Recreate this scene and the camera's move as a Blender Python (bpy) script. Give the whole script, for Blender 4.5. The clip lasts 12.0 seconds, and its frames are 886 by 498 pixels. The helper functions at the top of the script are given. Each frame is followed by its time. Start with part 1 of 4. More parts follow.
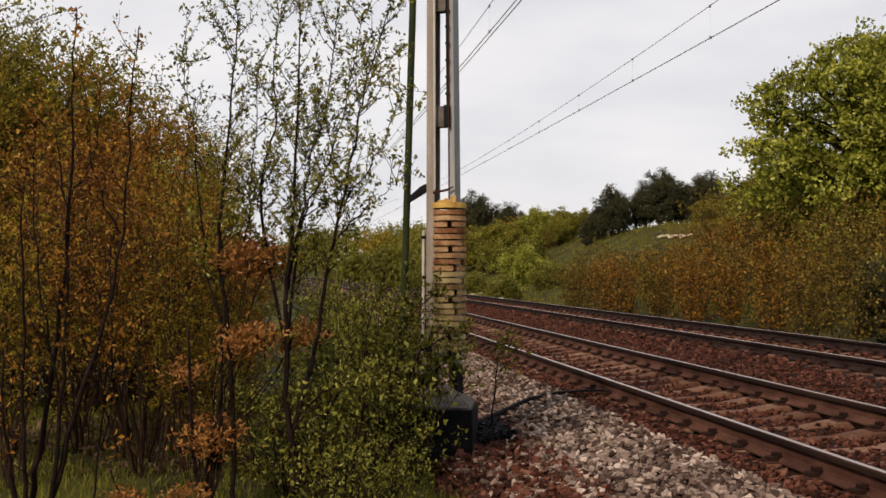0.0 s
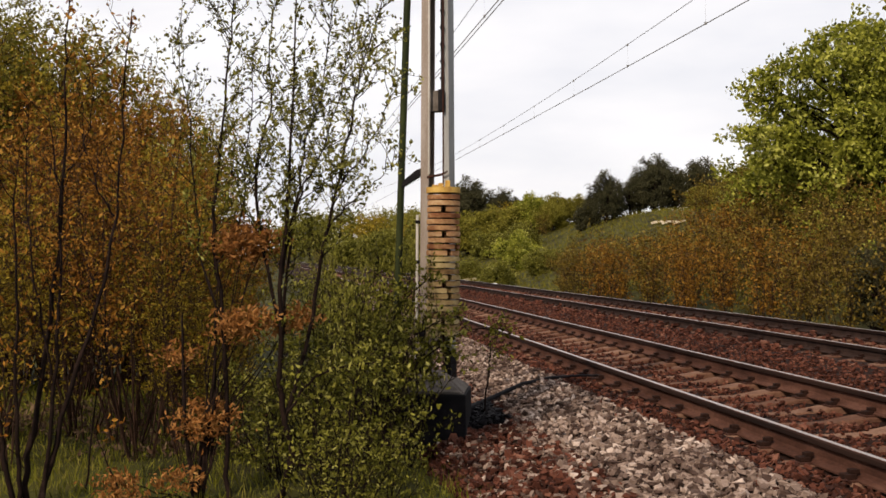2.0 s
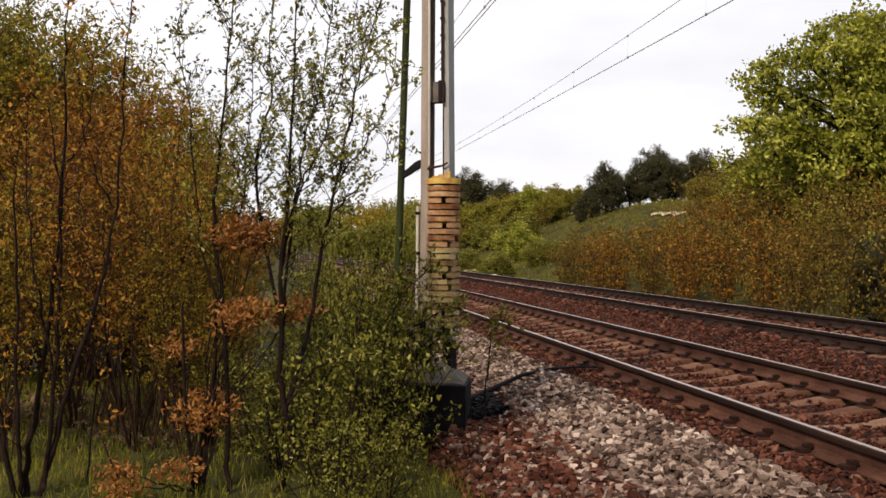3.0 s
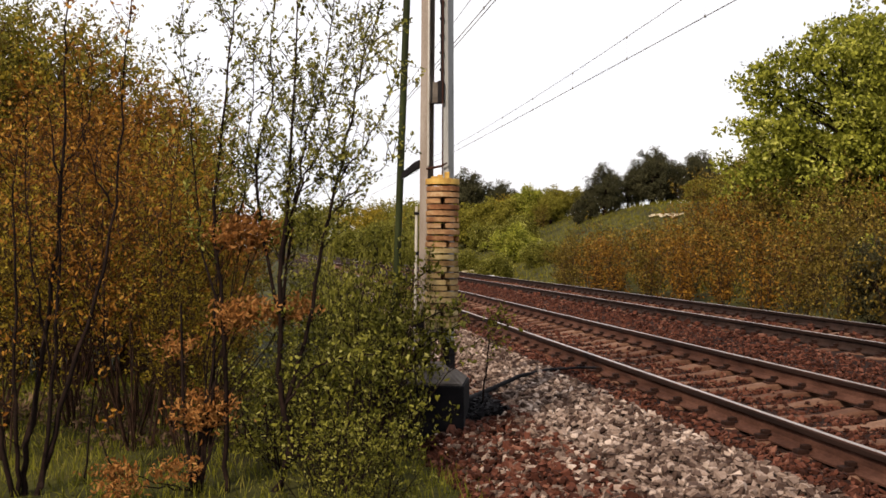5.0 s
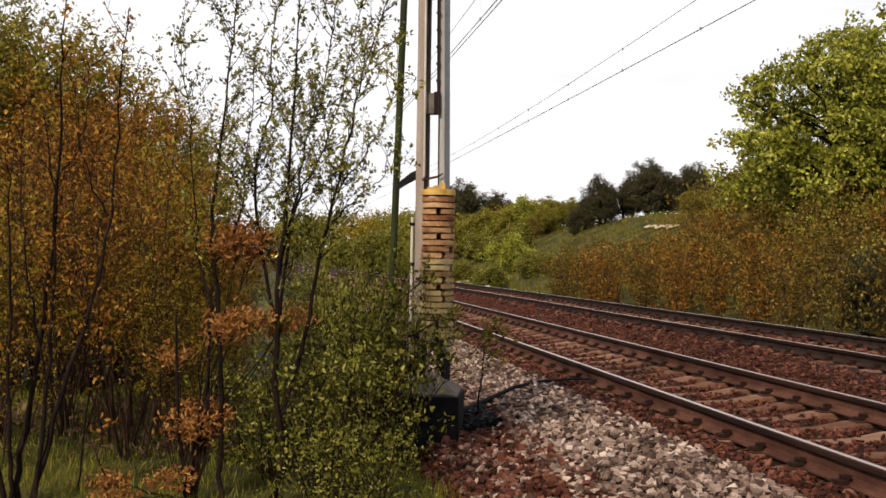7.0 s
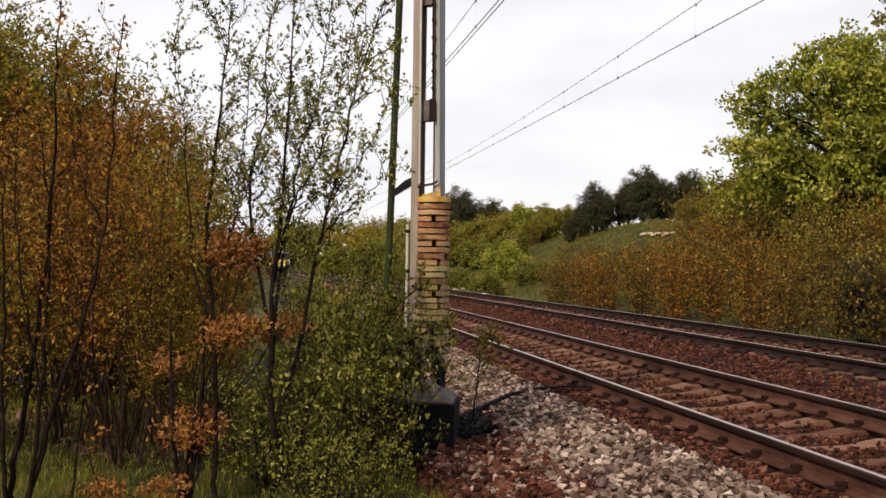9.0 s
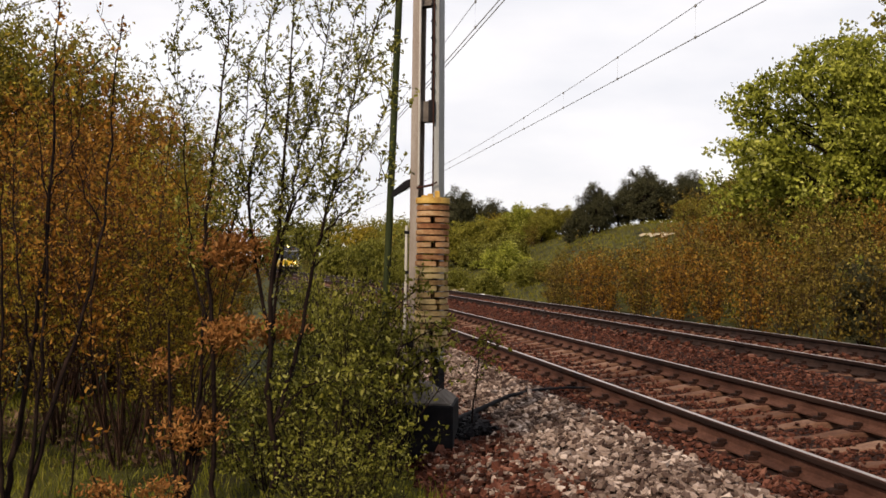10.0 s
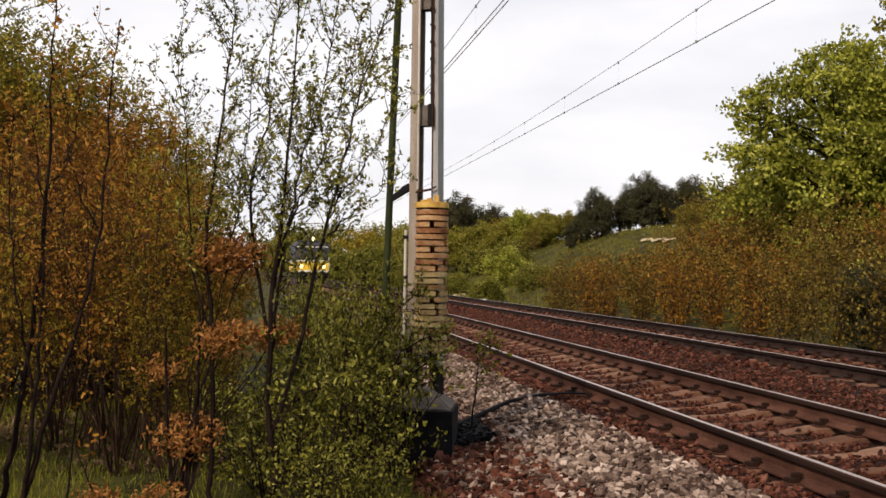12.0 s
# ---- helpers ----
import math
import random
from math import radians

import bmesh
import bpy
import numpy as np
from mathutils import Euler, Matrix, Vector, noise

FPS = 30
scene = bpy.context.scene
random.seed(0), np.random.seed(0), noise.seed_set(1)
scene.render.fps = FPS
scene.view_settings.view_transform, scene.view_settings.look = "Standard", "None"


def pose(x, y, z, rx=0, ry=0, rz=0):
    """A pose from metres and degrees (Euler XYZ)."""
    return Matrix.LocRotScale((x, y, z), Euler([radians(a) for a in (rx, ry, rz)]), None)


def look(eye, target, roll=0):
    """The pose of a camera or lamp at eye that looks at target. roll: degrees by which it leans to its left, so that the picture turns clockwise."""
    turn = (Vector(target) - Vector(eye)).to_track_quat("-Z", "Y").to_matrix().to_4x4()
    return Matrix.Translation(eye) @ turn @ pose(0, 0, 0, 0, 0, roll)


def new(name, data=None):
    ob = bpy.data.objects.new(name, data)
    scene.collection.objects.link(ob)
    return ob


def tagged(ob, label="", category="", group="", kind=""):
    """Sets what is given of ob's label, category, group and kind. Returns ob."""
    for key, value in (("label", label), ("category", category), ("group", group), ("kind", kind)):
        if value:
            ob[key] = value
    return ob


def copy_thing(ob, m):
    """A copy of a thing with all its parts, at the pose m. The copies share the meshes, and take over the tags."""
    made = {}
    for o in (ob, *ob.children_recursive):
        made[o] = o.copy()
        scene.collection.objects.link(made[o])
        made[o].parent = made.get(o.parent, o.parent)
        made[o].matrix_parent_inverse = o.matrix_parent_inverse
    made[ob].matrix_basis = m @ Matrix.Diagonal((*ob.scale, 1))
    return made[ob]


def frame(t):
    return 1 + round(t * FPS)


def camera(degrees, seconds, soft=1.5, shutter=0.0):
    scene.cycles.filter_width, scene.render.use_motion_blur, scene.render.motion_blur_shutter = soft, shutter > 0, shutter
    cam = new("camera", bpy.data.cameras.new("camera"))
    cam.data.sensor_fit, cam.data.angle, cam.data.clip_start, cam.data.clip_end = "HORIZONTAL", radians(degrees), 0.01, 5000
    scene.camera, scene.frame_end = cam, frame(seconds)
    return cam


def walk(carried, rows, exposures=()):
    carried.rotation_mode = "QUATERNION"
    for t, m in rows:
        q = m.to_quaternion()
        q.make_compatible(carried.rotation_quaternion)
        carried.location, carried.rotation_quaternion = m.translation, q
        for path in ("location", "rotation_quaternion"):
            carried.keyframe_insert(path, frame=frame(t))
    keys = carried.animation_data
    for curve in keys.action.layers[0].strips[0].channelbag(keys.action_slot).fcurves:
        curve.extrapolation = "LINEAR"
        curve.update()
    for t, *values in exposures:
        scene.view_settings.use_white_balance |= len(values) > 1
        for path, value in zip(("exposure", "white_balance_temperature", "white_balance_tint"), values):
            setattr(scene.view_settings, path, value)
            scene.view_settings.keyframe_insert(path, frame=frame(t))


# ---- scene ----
# World: y runs along the near track, x across it, z = 0 at the rail tops.
EYE_HEIGHT = 1.212
CURVE = 1.83e-4          # the line bends gently to the left
T1, T2 = 4.346, 8.402    # centre lines of the two tracks

# ---- camera ----
cam = camera(44.86, 12.0, soft=1.6)
PATH = [
    (0, 0.002, -0.002, 1.216, 8.079, 1.210, -0.260),
    (0.5, 0.001, -0.004, 1.210, 8.260, 0.956, -0.196),
    (1, 0.003, -0.002, 1.210, 8.356, 0.805, -0.062),
    (1.5, 0.002, 0.003, 1.214, 8.405, 0.653, 0.005),
    (2, 0.003, 0.000, 1.211, 8.396, 0.425, -0.042),
    (2.5, 0.000, 0.000, 1.212, 8.410, 0.150, -0.000),
    (3, -0.001, 0.001, 1.211, 8.413, -0.041, -0.004),
    (5, -0.008, 0.001, 1.207, 8.518, 0.001, 0.210),
    (5.5, -0.003, -0.002, 1.208, 8.519, 0.085, 0.270),
    (6, -0.009, 0.002, 1.210, 8.596, 0.225, 0.357),
    (6.5, -0.011, -0.003, 1.213, 8.689, 0.389, 0.421),
    (7, -0.013, -0.000, 1.213, 8.780, 0.542, 0.494),
    (9, -0.005, 0.006, 1.210, 8.987, 0.943, 0.437),
    (9.5, -0.004, 0.011, 1.215, 9.015, 0.950, 0.455),
    (10, 0.001, 0.020, 1.216, 9.015, 0.974, 0.532),
    (10.5, 0.007, 0.038, 1.215, 8.988, 1.033, 0.510),
    (11, 0.011, 0.044, 1.216, 8.964, 1.060, 0.527),
    (11.5, 0.014, 0.057, 1.220, 8.947, 1.095, 0.522),
    (12, 0.028, 0.066, 1.213, 8.936, 1.246, 0.517),
]


def aim(x, y, z, yaw, pitch, roll):
    a, b = radians(yaw), radians(pitch)
    way = Vector((math.sin(a) * math.cos(b), math.cos(a) * math.cos(b), math.sin(b)))
    eye = Vector((x, y, z))
    return look(eye, eye + way, roll)


walk(cam, [(r[0], aim(*r[1:])) for r in PATH], exposures=[(0, -0.25, 7000, 17), (1, -0.12, 7000, 17), (2.5, 0.0, 7000, 17), (5.5, 0.18, 7000, 17), (7, 0.12, 7000, 17), (9, 0.0, 7000, 17), (12, 0.0, 7000, 17)])

# ---- light: a bright hazy sky, a veiled sun from behind and to the left ----
SUN_AZ, SUN_EL = radians(222), radians(38)   # compass bearing that the sun stands at, y is north
world = bpy.data.worlds.new("world")
scene.world = world
world.use_nodes = True
wn, wl = world.node_tree.nodes, world.node_tree.links
sky = wn.new("ShaderNodeTexSky")
sky.sky_type, sky.sun_disc = "NISHITA", False
sky.sun_elevation, sky.sun_rotation = SUN_EL, SUN_AZ
sky.dust_density, sky.altitude = 3.0, 100
coord = wn.new("ShaderNodeTexCoord")
stretch = wn.new("ShaderNodeMapping")
stretch.inputs["Scale"].default_value = (1.6, 1.6, 5.0)
cloud = wn.new("ShaderNodeTexNoise")
cloud.inputs["Scale"].default_value = 1.7
cloud.inputs["Detail"].default_value = 5.0
ramp = wn.new("ShaderNodeValToRGB")
ramp.color_ramp.elements[0].position, ramp.color_ramp.elements[0].color = 0.32, (7.5, 8.2, 9.0, 1)
ramp.color_ramp.elements[1].position, ramp.color_ramp.elements[1].color = 0.62, (10.0, 10.5, 10.8, 1)
veil = wn.new("ShaderNodeMix")
veil.data_type = "RGBA"
veil.inputs["Factor"].default_value = 0.9
wl.new(coord.outputs["Generated"], stretch.inputs["Vector"])
wl.new(stretch.outputs["Vector"], cloud.inputs["Vector"])
wl.new(cloud.outputs["Fac"], ramp.inputs["Fac"])
wl.new(sky.outputs["Color"], veil.inputs["A"])
wl.new(ramp.outputs["Color"], veil.inputs["B"])
back = wn["Background"]
back.inputs["Strength"].default_value = 0.111
wl.new(veil.outputs["Result"], back.inputs["Color"])

sun = new("sun", bpy.data.lights.new("sun", "SUN"))
sun.data.energy, sun.data.angle, sun.data.color = 4.7, radians(2), (1.0, 0.88, 0.7)
away = Vector((-math.sin(SUN_AZ) * math.cos(SUN_EL), -math.cos(SUN_AZ) * math.cos(SUN_EL), -math.sin(SUN_EL)))
sun.matrix_world = look((0, 0, 40), Vector((0, 0, 40)) + away)


# ---- materials ----
def material(name, stops, scale=6.0, rough=0.8, metal=0.0, bump=0.3, fine=60.0, vary=0.0, island=False, streak=(1, 1, 1), bump_dist=0.01):
    """A surface whose colour runs over stops by noise at two scales, and from piece to piece by vary."""
    m = bpy.data.materials.new(name)
    m.use_nodes = True
    n, l = m.node_tree.nodes, m.node_tree.links
    b = n["Principled BSDF"]
    b.inputs["Roughness"].default_value, b.inputs["Metallic"].default_value = rough, metal
    b.inputs["Specular IOR Level"].default_value = 0.5 if rough < 0.7 else 0.1
    tc, mp = n.new("ShaderNodeTexCoord"), n.new("ShaderNodeMapping")
    mp.inputs["Scale"].default_value = streak
    l.new(tc.outputs["Object"], mp.inputs["Vector"])
    big, small = n.new("ShaderNodeTexNoise"), n.new("ShaderNodeTexNoise")
    big.inputs["Scale"].default_value, small.inputs["Scale"].default_value = scale, fine
    big.inputs["Detail"].default_value, small.inputs["Detail"].default_value = 6, 4
    l.new(mp.outputs["Vector"], big.inputs["Vector"])
    l.new(mp.outputs["Vector"], small.inputs["Vector"])
    add = n.new("ShaderNodeMath")
    add.operation = "MULTIPLY_ADD"
    add.inputs[1].default_value = 0.45
    l.new(small.outputs["Fac"], add.inputs[0])
    l.new(big.outputs["Fac"], add.inputs[2])
    value = add.outputs[0]
    if vary:
        src = n.new("ShaderNodeNewGeometry").outputs["Random Per Island"] if island else n.new("ShaderNodeObjectInfo").outputs["Random"]
        more = n.new("ShaderNodeMath")
        more.operation = "MULTIPLY_ADD"
        more.inputs[1].default_value = vary
        l.new(src, more.inputs[0])
        l.new(value, more.inputs[2])
        value = more.outputs[0]
    shift = n.new("ShaderNodeMapRange")
    shift.inputs["From Min"].default_value = 0.45
    shift.inputs["From Max"].default_value = 1.0 + vary
    l.new(value, shift.inputs["Value"])
    r = n.new("ShaderNodeValToRGB")
    while len(r.color_ramp.elements) < len(stops):
        r.color_ramp.elements.new(0.5)
    for i, c in enumerate(stops):
        r.color_ramp.elements[i].position = i / (len(stops) - 1)
        r.color_ramp.elements[i].color = (*c, 1)
    l.new(shift.outputs["Result"], r.inputs["Fac"])
    l.new(r.outputs["Color"], b.inputs["Base Color"])
    if bump:
        bp = n.new("ShaderNodeBump")
        bp.inputs["Strength"].default_value, bp.inputs["Distance"].default_value = bump, bump_dist
        l.new(add.outputs[0], bp.inputs["Height"])
        l.new(bp.outputs["Normal"], b.inputs["Normal"])
    return m


def leaf_material(name, stops, through_light=0.28):
    """Leaves: colour from leaf to leaf and in drifts over the crown, with light passing through; wide ramps paint in
    shaded and sunlit leaves.
    """
    m = material(name, stops, scale=0.9, rough=0.55, bump=0, fine=7.0, vary=0.7, island=True)
    n, l = m.node_tree.nodes, m.node_tree.links
    b = n["Principled BSDF"]
    b.inputs["Specular IOR Level"].default_value = 0.05
    t, mix = n.new("ShaderNodeBsdfTranslucent"), n.new("ShaderNodeMixShader")
    mix.inputs["Fac"].default_value = through_light
    l.new(b.inputs["Base Color"].links[0].from_socket, t.inputs["Color"])
    l.new(b.outputs["BSDF"], mix.inputs[1])
    l.new(t.outputs["BSDF"], mix.inputs[2])
    l.new(mix.outputs["Shader"], n["Material Output"].inputs["Surface"])
    return m


def glow(name, color, strength):
    m = bpy.data.materials.new(name)
    m.use_nodes = True
    b = m.node_tree.nodes["Principled BSDF"]
    b.inputs["Base Color"].default_value = (*color, 1)
    b.inputs["Emission Color"].default_value = (*color, 1)
    b.inputs["Emission Strength"].default_value = strength
    return m


M_GROUND = material("soil_and_grass", [(0.01, 0.007, 0.004), (0.022, 0.022, 0.006), (0.045, 0.045, 0.01), (0.05, 0.036, 0.014)], 0.6, 0.95, bump=0.8, fine=14, bump_dist=0.05)
# Near-black rusty bed: the shade in the gaps between stones is painted in.
M_BED = material("gap_shade_ballast_bed", [(0.006, 0.0022, 0.0015), (0.016, 0.0062, 0.004), (0.03, 0.012, 0.008)], 1.2, 0.95, bump=1.0, fine=26, bump_dist=0.04)
# The darkest stops of both stone colours deepen that shade further.
M_STONE = material("pale_ballast_stone", [(0.014, 0.007, 0.0055), (0.055, 0.034, 0.027), (0.2, 0.146, 0.12), (0.5, 0.41, 0.355)], 3, 0.85, fine=50, vary=0.9, island=True)
M_RUST_STONE = material("rust_stained_stone", [(0.006, 0.002, 0.0014), (0.032, 0.0105, 0.0065), (0.083, 0.028, 0.0175), (0.18, 0.085, 0.058)], 3, 0.9, fine=50, vary=0.9, island=True)
M_RAIL = material("rusty_rail_side", [(0.02, 0.0075, 0.005), (0.058, 0.025, 0.017), (0.108, 0.051, 0.036)], 5, 0.85, bump=0.3, fine=60, streak=(1, 0.4, 1))
# Sides of the far track's rails, darker than the near pair.
M_RAIL_DARK = material("dark_far_rail_side", [(0.009, 0.005, 0.004), (0.022, 0.012, 0.0095), (0.045, 0.026, 0.021)], 5, 0.85, bump=0.3, fine=60)
# Dark steel flank, blackened further to paint the shadow below the head.
M_HEAD = material("shade_dark_head_flank", [(0.006, 0.0027, 0.002), (0.013, 0.006, 0.0045), (0.024, 0.012, 0.009)], 5, 0.95, 0.0, bump=0.1, streak=(1, 0.1, 1))
M_CLAMP = material("dark_rusty_clamp", [(0.008, 0.0035, 0.0025), (0.022, 0.009, 0.006)], 20, 0.85)
M_RAILTOP = material("worn_rail_head", [(0.26, 0.22, 0.21), (0.36, 0.32, 0.31), (0.45, 0.41, 0.4)], 4, 0.4, 0.7, bump=0.05, streak=(1, 0.05, 1))
M_SLEEPER = material("rust_dusted_concrete", [(0.03, 0.012, 0.008), (0.095, 0.047, 0.03), (0.21, 0.128, 0.09)], 3, 0.92, fine=55, vary=0.35, bump=0.5)
M_PLATE = material("rusty_plate", [(0.02, 0.008, 0.006), (0.05, 0.02, 0.013)], 20, 0.85)
# Brown-stained steel with the left channel's warm light painted in.
M_STEEL_WARM = material("warm_lit_weathered_steel", [(0.1, 0.075, 0.058), (0.19, 0.155, 0.13), (0.27, 0.24, 0.215)], 2.5, 0.65, 0.25, bump=0.1, streak=(3, 3, 0.5))
# The same steel with the right channel's cool light painted in.
M_STEEL_COOL = material("cool_lit_galvanised_steel", [(0.13, 0.135, 0.135), (0.2, 0.205, 0.205), (0.28, 0.285, 0.28)], 2.5, 0.55, 0.3, bump=0.1, streak=(3, 3, 0.5))
M_PALE = material("pale_weathered_zinc", [(0.24, 0.22, 0.19), (0.36, 0.34, 0.31), (0.48, 0.46, 0.43)], 4, 0.6, 0.1, bump=0.1, streak=(3, 3, 0.5))
# Black paint, and the black of the shadow painted on the ballast.
M_BLACK = material("bitumen_black_and_shadow", [(0.003, 0.003, 0.004), (0.006, 0.0055, 0.007), (0.012, 0.011, 0.013)], 6, 0.75, fine=40)
M_CONCRETE = material("grey_cap_and_shaded_batten", [(0.055, 0.046, 0.041), (0.1, 0.087, 0.078), (0.145, 0.127, 0.115)], 7, 0.9, fine=70)
M_YELLOW = material("yellow_paint_chipped", [(0.2, 0.1, 0.03), (0.4, 0.25, 0.065), (0.5, 0.35, 0.11)], 9, 0.7)
M_WEIGHT = material("yellowed_weight_rust", [(0.045, 0.014, 0.007), (0.17, 0.07, 0.031), (0.31, 0.18, 0.088), (0.42, 0.31, 0.19)], 9, 0.75, fine=40, vary=0.35, streak=(1, 1, 2), bump=0.6)
M_WEIGHT_LOW = material("pale_mossy_weight", [(0.06, 0.027, 0.011), (0.17, 0.105, 0.045), (0.29, 0.22, 0.105), (0.4, 0.33, 0.19)], 8, 0.75, fine=40, vary=0.35, streak=(1, 1, 2))
M_GREENPOLE = material("dark_green_paint", [(0.009, 0.012, 0.005), (0.018, 0.024, 0.008), (0.032, 0.04, 0.014)], 6, 0.7, streak=(2, 2, 0.4))
M_WIRE = material("dull_wire", [(0.18, 0.18, 0.18), (0.29, 0.29, 0.29)], 5, 0.6, 0.5, bump=0)
M_BARK = material("dark_bark", [(0.004, 0.002, 0.0015), (0.009, 0.0048, 0.0034), (0.02, 0.011, 0.008)], 8, 0.9, fine=60, bump=0.5)
M_TWIG = material("red_brown_twig_bark", [(0.012, 0.006, 0.004), (0.028, 0.014, 0.009), (0.055, 0.03, 0.02)], 8, 0.85, fine=60)
M_LEAF_ORANGE = leaf_material("orange_brown_young_leaves", [(0.018, 0.007, 0.0015), (0.128, 0.05, 0.008), (0.305, 0.142, 0.022), (0.47, 0.3, 0.075)])
M_LEAF_RED = leaf_material("copper_oak_leaves", [(0.05, 0.02, 0.006), (0.235, 0.097, 0.027), (0.46, 0.25, 0.09)])
M_LEAF_OLIVE = leaf_material("olive_brown_leaves", [(0.02, 0.013, 0.002), (0.12, 0.083, 0.009), (0.26, 0.188, 0.02), (0.43, 0.335, 0.065)])
M_LEAF_GREEN = leaf_material("fresh_green_leaves", [(0.009, 0.0095, 0.002), (0.055, 0.056, 0.007), (0.18, 0.172, 0.028), (0.42, 0.4, 0.15)])
M_LEAF_LIME = leaf_material("yellow_green_leaves", [(0.024, 0.029, 0.004), (0.1, 0.11, 0.013), (0.262, 0.268, 0.036), (0.52, 0.505, 0.16)])
M_LEAF_MOSS = leaf_material("mossy_green_spring_leaves", [(0.025, 0.024, 0.004), (0.1, 0.092, 0.012), (0.2, 0.18, 0.028), (0.34, 0.3, 0.075)])
M_LEAF_DARK = leaf_material("dark_pine_needles", [(0.02, 0.02, 0.011), (0.045, 0.044, 0.021), (0.075, 0.07, 0.033)], 0.1)
M_GRASS = leaf_material("grass_blades", [(0.022, 0.024, 0.004), (0.08, 0.082, 0.01), (0.16, 0.158, 0.02), (0.22, 0.18, 0.05)], 0.25)
M_BANKGRASS = leaf_material("dull_bank_grass", [(0.025, 0.024, 0.003), (0.075, 0.07, 0.007), (0.145, 0.13, 0.015), (0.2, 0.155, 0.035)], 0.15)
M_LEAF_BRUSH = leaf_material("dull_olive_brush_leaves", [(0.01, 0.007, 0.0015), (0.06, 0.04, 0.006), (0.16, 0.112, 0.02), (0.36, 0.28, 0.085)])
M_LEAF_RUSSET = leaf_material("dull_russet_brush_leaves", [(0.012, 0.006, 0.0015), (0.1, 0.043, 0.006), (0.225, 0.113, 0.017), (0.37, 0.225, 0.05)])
M_LITTER = leaf_material("dry_fallen_leaves", [(0.03, 0.017, 0.01), (0.09, 0.055, 0.034), (0.2, 0.14, 0.09)], 0.1)
M_SAND = material("bare_sandy_soil", [(0.28, 0.23, 0.15), (0.4, 0.34, 0.24)], 2, 0.95)
M_WHITE = material("white_painted_stone", [(0.6, 0.6, 0.58), (0.8, 0.8, 0.78)], 6, 0.8)
M_LOCO_YELLOW = material("loco_yellow_paint", [(0.5, 0.33, 0.02), (0.62, 0.42, 0.03)], 1, 0.4, bump=0)
M_LOCO_DARK = material("loco_dark_blue_paint", [(0.01, 0.011, 0.018), (0.018, 0.02, 0.03)], 1, 0.6, bump=0)
M_LOCO_CREAM = material("loco_pale_stripe_paint", [(0.5, 0.5, 0.45), (0.6, 0.6, 0.55)], 1, 0.45, bump=0)
M_GLASS = material("dark_cab_glass", [(0.012, 0.014, 0.017), (0.02, 0.022, 0.026)], 1, 0.08, bump=0)
M_LAMP = glow("headlight_glow", (1.0, 0.8, 0.36), 3.5)


# ---- mesh tools ----
def part(name, bm, mat, parent, label=""):
    me = bpy.data.meshes.new(name)
    bm.to_mesh(me)
    bm.free()
    me.materials.append(mat)
    ob = new(name, me)
    ob.parent = parent
    return tagged(ob, label)


def mesh_object(name, verts, faces, mat, parent=None, smooth=False):
    """verts: n x 3 array; faces: m x k array."""
    verts, faces = np.asarray(verts, dtype=np.float32), np.asarray(faces, dtype=np.int32)
    me = bpy.data.meshes.new(name)
    k = faces.shape[1]
    me.vertices.add(len(verts))
    me.vertices.foreach_set("co", verts.ravel())
    me.loops.add(faces.size)
    me.loops.foreach_set("vertex_index", faces.ravel())
    me.polygons.add(len(faces))
    me.polygons.foreach_set("loop_start", np.arange(0, faces.size, k, dtype=np.int32))
    me.polygons.foreach_set("use_smooth", np.full(len(faces), smooth))
    me.update(calc_edges=True)
    me.materials.append(mat)
    ob = new(name, me)
    ob.parent = parent
    return ob


def empty(name, m, label, category, group="", kind=""):
    ob = new(name)
    ob.empty_display_size = 0.1
    ob.matrix_world = m
    return tagged(ob, label, category, group, kind)


def box(bm, x0, x1, y0, y1, z0, z1, bevel=0.0):
    vs = bmesh.ops.create_cube(bm, size=1)["verts"]
    for v in vs:
        v.co = Vector(((x0 + x1) / 2 + v.co.x * (x1 - x0), (y0 + y1) / 2 + v.co.y * (y1 - y0), (z0 + z1) / 2 + v.co.z * (z1 - z0)))
    if bevel:
        es = list({e for v in vs for e in v.link_edges})
        bmesh.ops.bevel(bm, geom=es, offset=bevel, segments=2, affect="EDGES", profile=0.6)
    return bm


def boxed(x0, x1, y0, y1, z0, z1, bevel=0.0):
    return box(bmesh.new(), x0, x1, y0, y1, z0, z1, bevel)


def rod(bm, a, b, r, sides=10, r2=None):
    a, b = Vector(a), Vector(b)
    m = Matrix.Translation((a + b) / 2) @ (b - a).to_track_quat("Z", "Y").to_matrix().to_4x4()
    bmesh.ops.create_cone(bm, cap_ends=True, segments=sides, radius1=r, radius2=r if r2 is None else r2, depth=(b - a).length, matrix=m)
    return bm


def bend(d, s):
    """World x of the line that lies d from the eye's own line, s along the track."""
    return d - CURVE * s * s / 2


